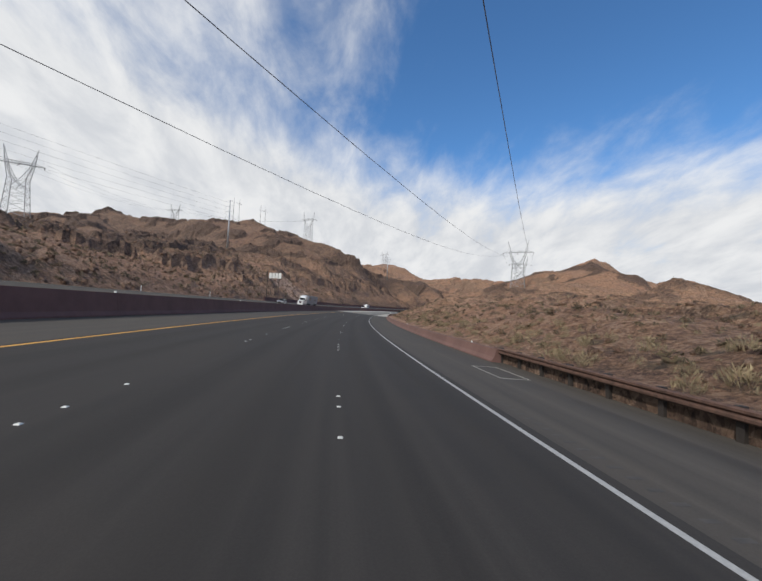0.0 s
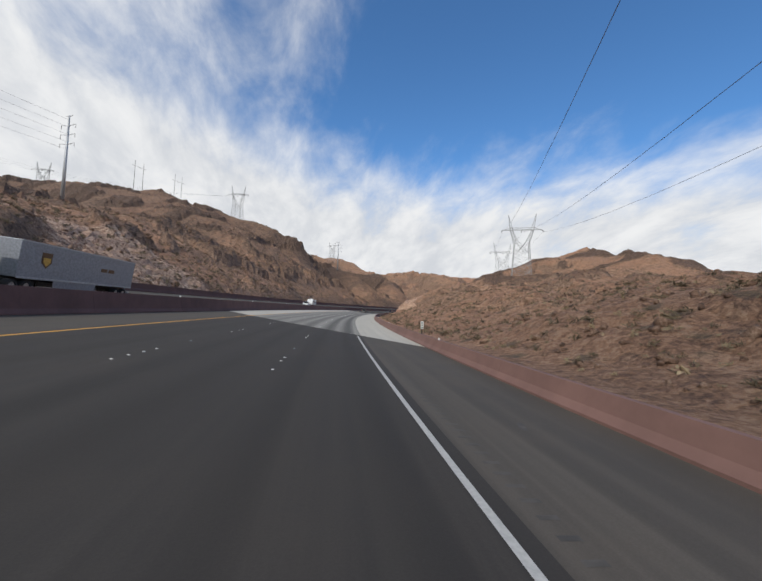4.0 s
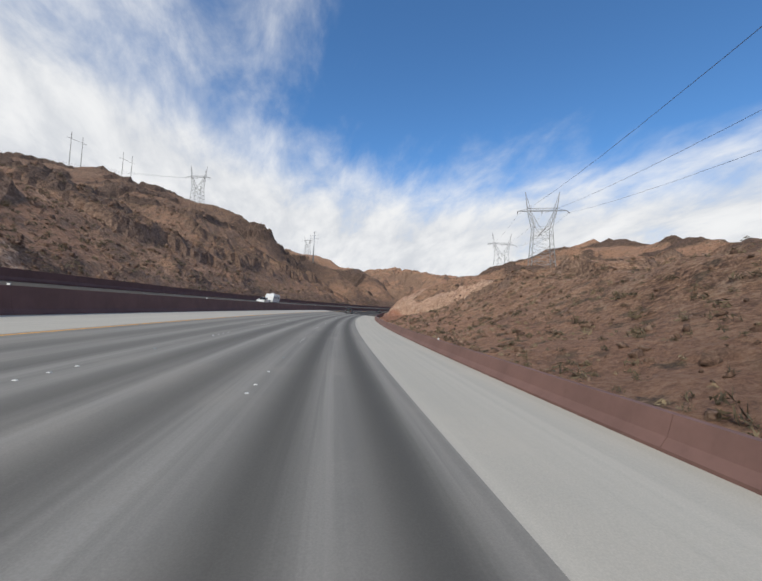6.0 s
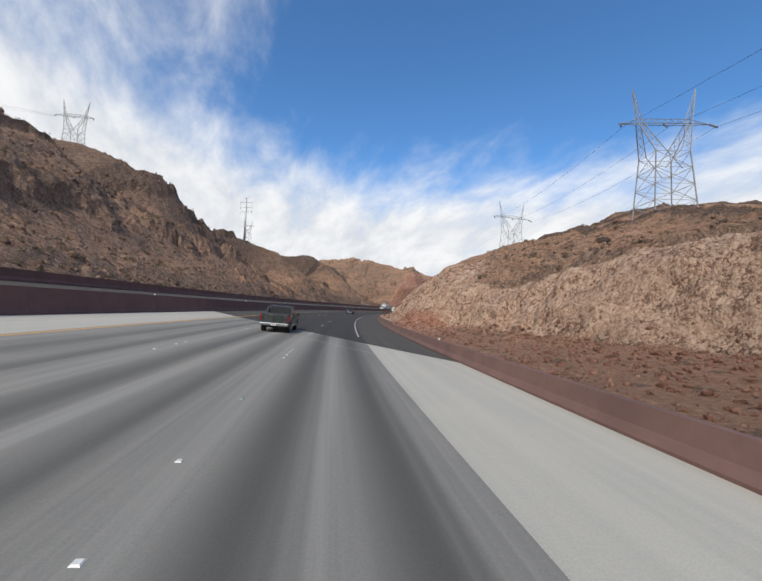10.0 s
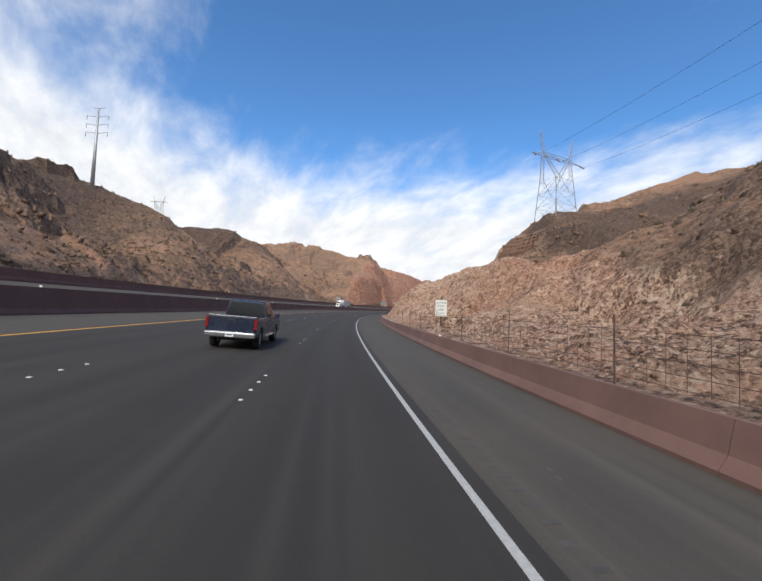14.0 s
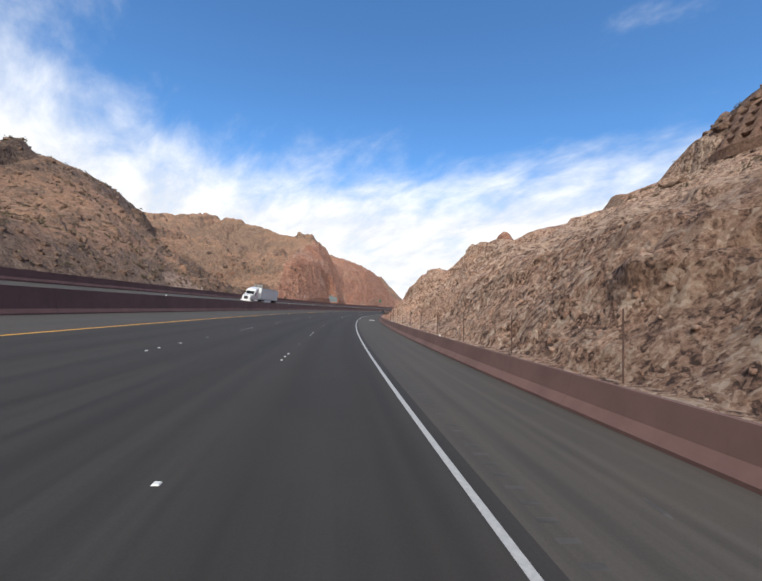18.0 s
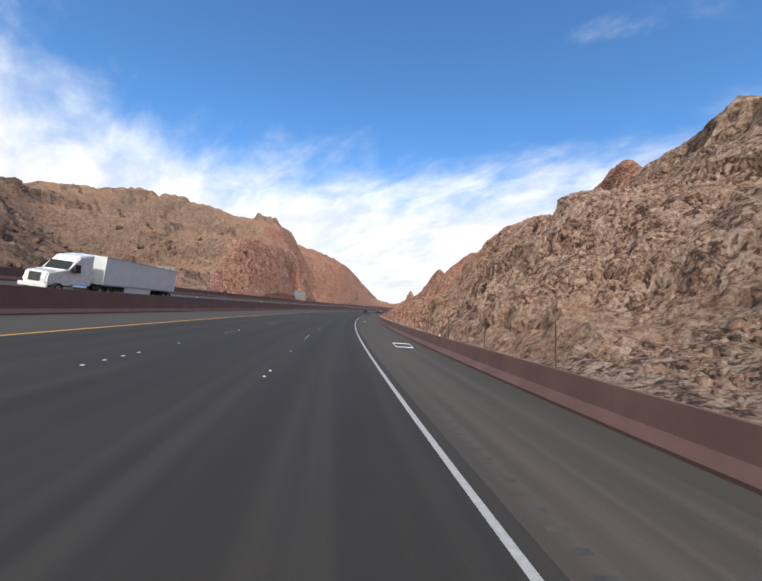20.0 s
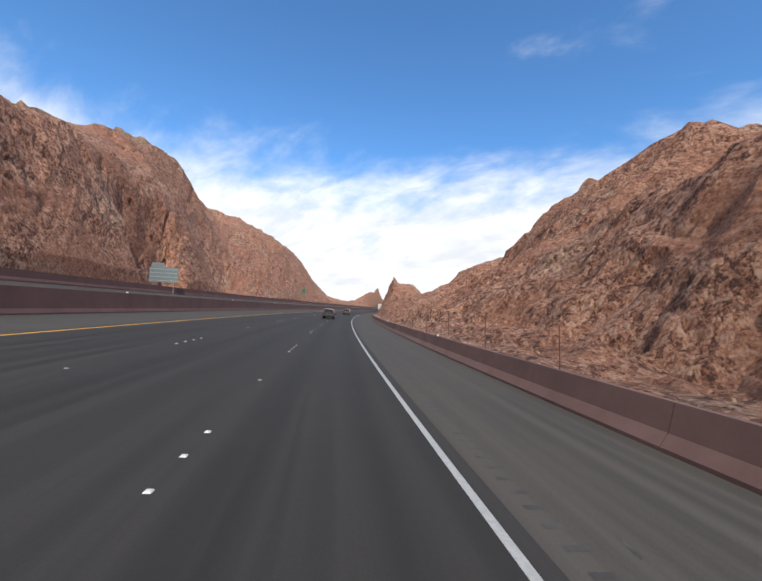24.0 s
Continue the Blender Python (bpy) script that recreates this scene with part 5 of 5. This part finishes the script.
def wheel(parent, x, y, r, width, rim=ALLOY):
    bm = bmesh.new()
    prof = [(r * 0.62, -width / 2), (r * 0.94, -width / 2), (r, -width * 0.36), (r, width * 0.36), (r * 0.94, width / 2), (r * 0.62, width / 2)]
    n = 24
    rings = [[bm.verts.new((px, math.cos(2 * math.pi * k / n) * pr, math.sin(2 * math.pi * k / n) * pr)) for pr, px in prof] for k in range(n)]
    for k in range(n):
        for j in range(len(prof)):
            bm.faces.new((rings[k][j], rings[(k + 1) % n][j], rings[(k + 1) % n][(j + 1) % len(prof)], rings[k][(j + 1) % len(prof)]))
    root = part("wheel", bm, RUBBER, parent)
    root.location = (x, y, r)
    bm = bmesh.new()
    s = 1 if x > 0 else -1
    bmesh.ops.create_cone(bm, cap_ends=True, segments=20, radius1=r * 0.62, radius2=r * 0.56, depth=width * 0.7, matrix=pose(0, 0, 0, 0, 90, 0))
    for k in range(6):
        q = 2 * math.pi * k / 6
        put_box(bm, s * width * 0.38, math.cos(q) * r * 0.3, math.sin(q) * r * 0.3, 0.04, 0.07, r * 0.5, 0.0)
    part("rim", bm, rim, root)
    return root


def glass(bm, pts, off):
    """A pane with thickness along off."""
    off = Vector(off)
    a = [bm.verts.new(Vector(p)) for p in pts]
    b = [bm.verts.new(Vector(p) + off) for p in pts]
    n = len(pts)
    bm.faces.new(a)
    bm.faces.new(list(reversed(b)))
    for i in range(n):
        bm.faces.new((a[i], a[(i + 1) % n], b[(i + 1) % n], b[i]))
    return bm


def pickup(paint, label, covered=False, length=5.85, width=2.02):
    """A crew-cab pickup heading to +y, standing on z = 0."""
    root = tagged(new("pickup_truck"), label, "pickup truck")
    w, h = width / 2, 1.16
    ya, yb = -1.95, 1.72      # axles
    r = 0.40
    rear, front = -length / 2, length / 2
    bm = bmesh.new()
    outline = [(-0.72, 0.45), (yb - 0.52, 0.42)] + arch(yb, 0.50, 8, 0.42)[0:9] + [(front - 0.05, 0.45), (front, 0.62), (front - 0.04, 1.02), (front - 0.25, 1.13), (1.25, 1.20), (0.95, 1.22), (-0.72, 1.22)]
    slab(bm, outline, -w, w, 0.05)
    part("front_body", bm, paint, root)
    bm = bmesh.new()
    side = [(rear + 0.06, 0.58)] + [(ya - 0.52, 0.50)] + arch(ya, 0.50, 8, 0.42) + [(-0.74, 0.45), (-0.74, 1.24), (rear + 0.06, 1.26)]
    for sx in (-1, 1):
        bm = bmesh.new()
        slab(bm, side, sx * (w - 0.10), sx * w, 0.03)
        part("bed_side", bm, paint, root)
    bm = bmesh.new()
    put_box(bm, 0, (rear - 0.74) / 2 + 0.03, 0.74, 2 * w - 0.2, abs(rear) - 0.78, 0.08)
    part("bed_floor", bm, TRIM, root)
    gate = bmesh.new()
    put_box(gate, 0, rear + 0.05, 0.94, 2 * w - 0.22, 0.09, 0.62, 0.025)
    gate = part("tailgate", gate, paint, root)
    bm = bmesh.new()
    put_box(bm, 0, rear - 0.005, 1.12, 0.34, 0.03, 0.07, 0.01)
    part("tailgate_handle", bm, TRIM, gate)
    bm = bmesh.new()
    put_box(bm, 0, rear + 0.06, 1.262, 2 * w - 0.1, 0.12, 0.035, 0.01)
    part("gate_cap", bm, CHROME if not covered else TRIM, gate)
    if covered:
        bm = bmesh.new()
        put_box(bm, 0, (rear - 0.74) / 2 + 0.02, 1.285, 2 * w - 0.08, abs(rear) - 0.80, 0.05, 0.02)
        part("bed_cover", bm, TRIM, root, "black hard bed cover")
        for sx in (-1, 1):
            bm = bmesh.new()
            slab(bm, [(-0.74, 1.26), (-1.35, 1.27), (-0.80, 1.80), (-0.74, 1.80)], sx * (w - 0.16), sx * (w - 0.05), 0.02)
            part("sail_panel", bm, paint, root)
    # cab
    cab = [(-0.72, 1.20), (1.28, 1.19), (0.42, 1.86), (0.15, 1.91), (-0.50, 1.90), (-0.66, 1.84)]
    bm = bmesh.new()
    slab(bm, cab, -w + 0.06, w - 0.06)
    for v in bm.verts:
        if v.co.z > 1.5:
            v.co.x *= 0.84
    bmesh.ops.bevel(bm, geom=bm.edges[:], offset=0.035, segments=2, affect="EDGES")
    cabin = part("cab", bm, paint, root)
    top = (w - 0.06) * 0.84
    low = w - 0.06
    bm = bmesh.new()
    glass(bm, [(-low * 0.90, -0.735, 1.28), (low * 0.90, -0.735, 1.28), (top * 0.90, -0.685, 1.80), (-top * 0.90, -0.685, 1.80)], (0, -0.02, 0))
    part("rear_window", bm, TINT, cabin)
    bm = bmesh.new()
    glass(bm, [(-low * 0.92, 1.24, 1.235), (low * 0.92, 1.24, 1.235), (top * 0.93, 0.47, 1.845), (-top * 0.93, 0.47, 1.845)], (0, 0.02, 0.02))
    part("windscreen", bm, TINT, cabin)
    for sx in (-1, 1):
        for y0, y1, t0, t1 in ((-0.58, 0.18, -0.52, 0.14), (0.26, 1.02, 0.22, 0.44)):
            bm = bmesh.new()
            glass(bm, [(sx * low, y0, 1.27), (sx * low, y1, 1.27), (sx * (top + 0.012), t1, 1.80), (sx * (top + 0.012), t0, 1.80)], (sx * 0.015, 0, 0))
            part("side_window", bm, TINT, cabin)
        bm = bmesh.new()
        put_box(bm, sx * (w + 0.13), 0.86, 1.30, 0.24, 0.12, 0.22, 0.04)
        part("door_mirror", bm, TRIM if covered else paint, root)
        bm = bmesh.new()
        put_box(bm, sx * (w - 0.055), rear + 0.05, 1.00, 0.125, 0.14, 0.42, 0.03)
        part("tail_lamp", bm, RED_LENS, root)
        bm = bmesh.new()
        put_box(bm, sx * (w - 0.25), front - 0.02, 0.92, 0.42, 0.10, 0.18, 0.03)
        part("headlight", bm, CLEAR_LENS, root)
        bm = bmesh.new()
        put_box(bm, sx * (w + 0.01), 0.05, 0.46, 0.10, 1.9, 0.06, 0.02)
        part("side_step", bm, CHROME, root)
        for y0 in (0.62, -0.18):
            bm = bmesh.new()
            put_box(bm, sx * (w + 0.012), y0, 1.04, 0.03, 0.20, 0.04, 0.01)
            part("door_handle", bm, paint, root)
    bumper = bmesh.new()
    put_box(bumper, 0, rear - 0.07, 0.57, 2 * w - 0.04, 0.20, 0.20, 0.05)
    bumper = part("rear_bumper", bumper, CHROME, root)
    bm = bmesh.new()
    put_box(bm, 0, rear - 0.18, 0.58, 0.32, 0.02, 0.16, 0.005)
    plate = part("number_plate", bm, PLATE, bumper)
    bm = bmesh.new()
    put_box(bm, 0, rear - 0.195, 0.58, 0.22, 0.01, 0.05)
    part("plate_bar", bm, INK_BLUE, bumper)
    bm = bmesh.new()
    put_box(bm, 0, front + 0.02, 0.58, 2 * w - 0.06, 0.20, 0.22, 0.05)
    part("front_bumper", bm, CHROME, root)
    bm = bmesh.new()
    put_box(bm, 0, 0, 0.40, 1.3, length - 1.0, 0.18)
    put_bar(bm, (-w + 0.25, ya, r), (w - 0.25, ya, r), 0.14, 8)
    put_bar(bm, (-w + 0.25, yb, r), (w - 0.25, yb, r), 0.14, 8)
    part("chassis", bm, TRIM, root)
    for x in (-w + 0.14, w - 0.14):
        for y in (ya, yb):
            wheel(root, x, y, r, 0.27)
    return root


def estate(paint, label, length=4.8, width=1.95, tall=1.78):
    """A sport utility car heading to +y."""
    root = tagged(new("utility_car"), label, "car")
    w, r = width / 2, 0.37
    ya, yb = -1.42, 1.42
    rear, front = -length / 2, length / 2
    bm = bmesh.new()
    outline = [(rear, 0.50), (ya - 0.46, 0.42)] + arch(ya, 0.45, 8, 0.40) + [(yb - 0.46, 0.36)] + arch(yb, 0.45, 8, 0.40) + [(front - 0.05, 0.42), (front, 0.70), (front - 0.25, 0.98), (0.95, 1.10), (rear + 0.02, 1.12)]
    slab(bm, outline, -w, w, 0.06)
    part("body", bm, paint, root)
    bm = bmesh.new()
    slab(bm, [(rear + 0.03, 1.08), (1.15, 1.07), (0.35, tall - 0.05), (-0.2, tall), (rear + 0.45, tall - 0.04)], -w + 0.05, w - 0.05)
    for v in bm.verts:
        if v.co.z > 1.4:
            v.co.x *= 0.83
    bmesh.ops.bevel(bm, geom=bm.edges[:], offset=0.04, segments=2, affect="EDGES")
    cabin = part("cabin", bm, paint, root)
    low, top = w - 0.05, (w - 0.05) * 0.83
    bm = bmesh.new()
    glass(bm, [(-low * 0.86, rear + 0.06, 1.18), (low * 0.86, rear + 0.06, 1.18), (top * 0.86, rear + 0.38, tall - 0.14), (-top * 0.86, rear + 0.38, tall - 0.14)], (0, -0.03, 0))
    part("rear_window", bm, TINT, cabin)
    bm = bmesh.new()
    glass(bm, [(-low * 0.9, 1.12, 1.12), (low * 0.9, 1.12, 1.12), (top * 0.92, 0.42, tall - 0.09), (-top * 0.92, 0.42, tall - 0.09)], (0, 0.025, 0.02))
    part("windscreen", bm, TINT, cabin)
    for sx in (-1, 1):
        for y0, y1, t0, t1 in ((rear + 0.42, -0.78, rear + 0.66, -0.76), (-0.68, 0.14, -0.66, 0.10), (0.22, 0.92, 0.18, 0.32)):
            bm = bmesh.new()
            glass(bm, [(sx * (low + 0.002), y0, 1.15), (sx * (low + 0.002), y1, 1.15), (sx * (top + 0.02), t1, tall - 0.13), (sx * (top + 0.02), t0, tall - 0.13)], (sx * 0.015, 0, 0))
            part("side_window", bm, TINT, cabin)
        bm = bmesh.new()
        put_box(bm, sx * (w + 0.10), 0.80, 1.16, 0.2, 0.1, 0.15, 0.04)
        part("door_mirror", bm, paint, root)
        bm = bmesh.new()
        put_box(bm, sx * (w - 0.12), rear + 0.02, 0.98, 0.22, 0.10, 0.26, 0.03)
        part("tail_lamp", bm, RED_LENS, root)
        bm = bmesh.new()
        put_box(bm, sx * (w - 0.25), front - 0.08, 0.84, 0.42, 0.14, 0.16, 0.03)
        part("headlight", bm, CLEAR_LENS, root)
    bm = bmesh.new()
    put_box(bm, 0, front - 0.02, 0.62, 1.1, 0.08, 0.26, 0.02)
    part("grille", bm, TRIM, root)
    bm = bmesh.new()
    put_box(bm, 0, rear - 0.02, 0.55, 2 * w - 0.1, 0.14, 0.22, 0.05)
    part("rear_bumper", bm, TRIM, root)
    bm = bmesh.new()
    put_box(bm, 0, 0, 0.38, 1.3, length - 0.9, 0.16)
    part("underbody", bm, TRIM, root)
    for x in (-w + 0.12, w - 0.12):
        for y in (ya, yb):
            wheel(root, x, y, r, 0.24)
    return root


def tractor(label):
    """A white long-nosed road tractor heading to +y, its fifth wheel at y = -2.6."""
    root = tagged(new("truck_tractor"), label, "truck")
    bm = bmesh.new()
    slab(bm, [(-0.9, 0.95), (3.9, 0.75), (4.05, 1.1), (3.9, 1.85), (2.0, 2.15), (1.45, 3.0), (0.9, 3.55), (-0.9, 3.95)], -1.15, 1.15)
    for v in bm.verts:
        if v.co.y > 3.0:
            v.co.x *= 0.80
        if v.co.z > 2.6:
            v.co.x *= 0.92
    bmesh.ops.bevel(bm, geom=bm.edges[:], offset=0.10, segments=2, affect="EDGES")
    cab = part("cab", bm, WHITE, root)
    bm = bmesh.new()
    glass(bm, [(-0.98, 2.02, 2.16), (0.98, 2.02, 2.16), (0.92, 1.50, 2.98), (-0.92, 1.50, 2.98)], (0, 0.04, 0.03))
    part("windscreen", bm, TINT, cab)
    for sx in (-1, 1):
        bm = bmesh.new()
        glass(bm, [(sx * 1.16, 0.75, 2.05), (sx * 1.16, 1.75, 2.05), (sx * 1.10, 1.40, 2.75), (sx * 1.10, 0.75, 2.80)], (sx * 0.02, 0, 0))
        part("side_window", bm, TINT, cab)
        bm = bmesh.new()
        put_box(bm, sx * 1.45, 1.85, 2.25, 0.16, 0.12, 0.62, 0.04)
        put_bar(bm, (sx * 1.1, 1.8, 2.35), (sx * 1.45, 1.85, 2.35), 0.05, 6)
        part("door_mirror", bm, TRIM, cab)
        bm = bmesh.new()
        put_box(bm, sx * 0.80, 3.86, 1.15, 0.34, 0.16, 0.26, 0.05)
        part("headlight", bm, CLEAR_LENS, cab)
        bm = bmesh.new()
        put_bar(bm, (sx * 1.0, -0.2, 0.72), (sx * 1.0, 1.5, 0.72), 0.6, 14)
        part("fuel_tank", bm, CHROME, root)
    bm = bmesh.new()
    put_box(bm, 0, 4.0, 1.38, 0.95, 0.08, 0.75, 0.03)
    part("grille", bm, CHROME, cab)
    bm = bmesh.new()
    put_box(bm, 0, 4.05, 0.70, 2.2, 0.22, 0.34, 0.06)
    part("front_bumper", bm, WHITE, root)
    bm = bmesh.new()
    put_box(bm, 0, -0.2, 0.86, 0.95, 8.0, 0.28)
    part("chassis", bm, TRIM, root)
    for x in (-1.05, 1.05):
        wheel(root, x, 2.95, 0.51, 0.30)
        for y in (-2.2, -3.45):
            wheel(root, x * 0.93, y, 0.51, 0.55)
    return root


def box_trailer(mat, label, shield=False, length=14.6):
    root = tagged(new("box_trailer"), label, "trailer")
    bm = bmesh.new()
    put_box(bm, 0, -length / 2, 2.62, 2.58, length, 2.85, 0.04)
    body = part("box_body", bm, mat, root)
    for x in (-1.30, 1.30):
        bm = bmesh.new()
        put_box(bm, x, -length / 2, 1.22, 0.05, length - 0.05, 0.16, 0.01)
        part("side_rail", bm, STEEL, root)
        bm = bmesh.new()
        put_box(bm, x, -length / 2, 4.02, 0.05, length - 0.05, 0.10, 0.01)
        part("roof_rail", bm, STEEL, root)
        bm = bmesh.new()
        put_box(bm, x * 0.96, -6.2, 0.78, 0.03, 5.2, 0.72, 0.01)
        part("side_skirt", bm, mat, root)
        if shield:
            bm = bmesh.new()
            slab(bm, [(-3.0, 3.35), (-2.0, 3.35), (-2.0, 2.55), (-2.5, 2.1), (-3.0, 2.55)], x - 0.02, x + 0.02)
            part("shield_shape", bm, SHIELD, body)
            bm = bmesh.new()
            slab(bm, [(-2.85, 2.95), (-2.15, 2.95), (-2.15, 2.58), (-2.5, 2.25), (-2.85, 2.58)], x - 0.03, x + 0.03)
            part("shield_shape", bm, SHIELD_GOLD, body)
            for k, y in enumerate((-9.6, -10.7)):
                bm = bmesh.new()
                put_box(bm, x, y, 2.65, 0.06, 0.85, 0.34)
                part("bar", bm, SHIELD, body)
    for y in (-length + 1.2, -length + 2.45):
        for x in (-0.98, 0.98):
            wheel(root, x, y, 0.50, 0.56)
    bm = bmesh.new()
    put_box(bm, 0, -length / 2, 1.05, 1.1, length - 0.6, 0.22)
    for x in (-0.5, 0.5):
        put_box(bm, x, -2.9, 0.62, 0.14, 0.14, 1.0)
    put_box(bm, 0, -length + 1.8, 0.75, 0.9, 2.2, 0.5)
    part("underframe", bm, TRIM, root)
    bm = bmesh.new()
    put_box(bm, 0, -length - 0.02, 0.62, 2.2, 0.10, 0.12, 0.01)
    for x in (-0.6, 0.6):
        put_box(bm, x, -length + 0.02, 0.85, 0.10, 0.08, 0.5)
    part("rear_guard", bm, STEEL, root)
    return root


def camper(label):
    root = tagged(new("camper_trailer"), label, "camper trailer")
    bm = bmesh.new()
    slab(bm, [(-6.8, 0.75), (-0.2, 0.75), (0.0, 1.3), (-0.25, 2.5), (-0.9, 3.05), (-6.7, 3.1), (-6.9, 2.2)], -1.2, 1.2, 0.08)
    body = part("shell", bm, TRAILER_WHITE, root)
    for sx in (-1, 1):
        for y in (-1.6, -3.4, -5.4):
            bm = bmesh.new()
            put_box(bm, sx * 1.2, y, 2.15, 0.05, 0.9, 0.55, 0.02)
            part("window", bm, TINT, body)
        for y in (-3.6, -4.5):
            wheel(root, sx * 1.02, y, 0.36, 0.24)
    bm = bmesh.new()
    put_box(bm, 0, -3.2, 3.22, 0.9, 1.0, 0.3, 0.05)
    part("roof_unit", bm, TRAILER_WHITE, body)
    bm = bmesh.new()
    put_bar(bm, (0, -0.1, 0.62), (0, 1.1, 0.60), 0.14, 6)
    put_box(bm, 0, -3.4, 0.62, 1.7, 6.4, 0.2)
    part("drawbar", bm, TRIM, root)
    return root


def park(ob, s, side, lift=0.0, back=False):
    m = facing(s, side, road_z(side) + lift + 0.003, 180 if back else 0)
    ob.matrix_world = m @ pose(0, 0, 0, 0, math.degrees(math.atan(BANK + (0.055 if back else 0))) * (-1 if back else 1), 0)
    return ob


park(pickup(GREEN, "dark green crew cab pickup truck with covered bed", True), 289.0, -4.3)
blue_truck = park(pickup(BLUE, "dark blue crew cab pickup with chrome rear bumper"), 382.5, -4.2)
blue_truck.matrix_world = blue_truck.matrix_world @ Matrix.Diagonal((1.02, 1.0, 1.1, 1.0))
park(estate(GREY, "dark grey sport utility car far ahead on asphalt"), 690.0, -2.4)
park(estate(TAN, "dusty brown sport utility car far ahead on asphalt", tall=1.85), 737.0, -1.6)
park(estate(SILVER, "silver sport utility car on the opposite road"), 121.0, -29.5, opp_lift(-29.0), True)
park(tractor("white long nosed road tractor on the opposite road"), 131.0, -25.0, opp_lift(-25.0), True)
park(box_trailer(TRAILER_GREY, "long grey box trailer behind a white tractor", True), 133.2, -25.0, opp_lift(-25.0), True)
tug = pickup(WHITE, "white pickup towing a camper on the opposite road")
park(tug, 257.0, -25.0, opp_lift(-25.0), True)
park(camper("white camper trailer hitched behind a white pickup"), 261.2, -25.0, opp_lift(-25.0), True)
park(tractor("white road tractor below the red cut slope"), 556.0, -25.0, opp_lift(-25.0), True)
park(box_trailer(TRAILER_WHITE, "long white box trailer behind a road tractor"), 558.2, -25.0, opp_lift(-25.0), True)

# litter on the shoulder
bm = bmesh.new()
v = [bm.verts.new(p) for p in ((-0.22, -0.3, 0), (0.24, -0.2, 0), (0.15, 0.3, 0), (-0.14, 0.26, 0), (0.0, 0.0, 0.1))]
for i in range(4):
    bm.faces.new((v[i], v[(i + 1) % 4], v[4]))
bm.faces.new((v[3], v[2], v[1], v[0]))
scrap = park(part("yellow_scrap", bm, SIGN_YELLOW), 584.3, 3.3)
tagged(scrap, "crumpled yellow plastic scrap on the road shoulder", "litter")
frame_bm = bmesh.new()
for a, b in (((-0.55, -1.3), (0.5, -1.3)), ((0.5, -1.3), (0.75, 1.3)), ((0.75, 1.3), (-0.45, 1.1)), ((-0.45, 1.1), (-0.55, -1.3))):
    put_bar(frame_bm, (*a, 0.03), (*b, 0.03), 0.06, 4)
bent = park(part("bent_frame", frame_bm, SIGN_WHITE), 543.5, 4.4)
tagged(bent, "bent white metal frame lying on the shoulder", "debris")
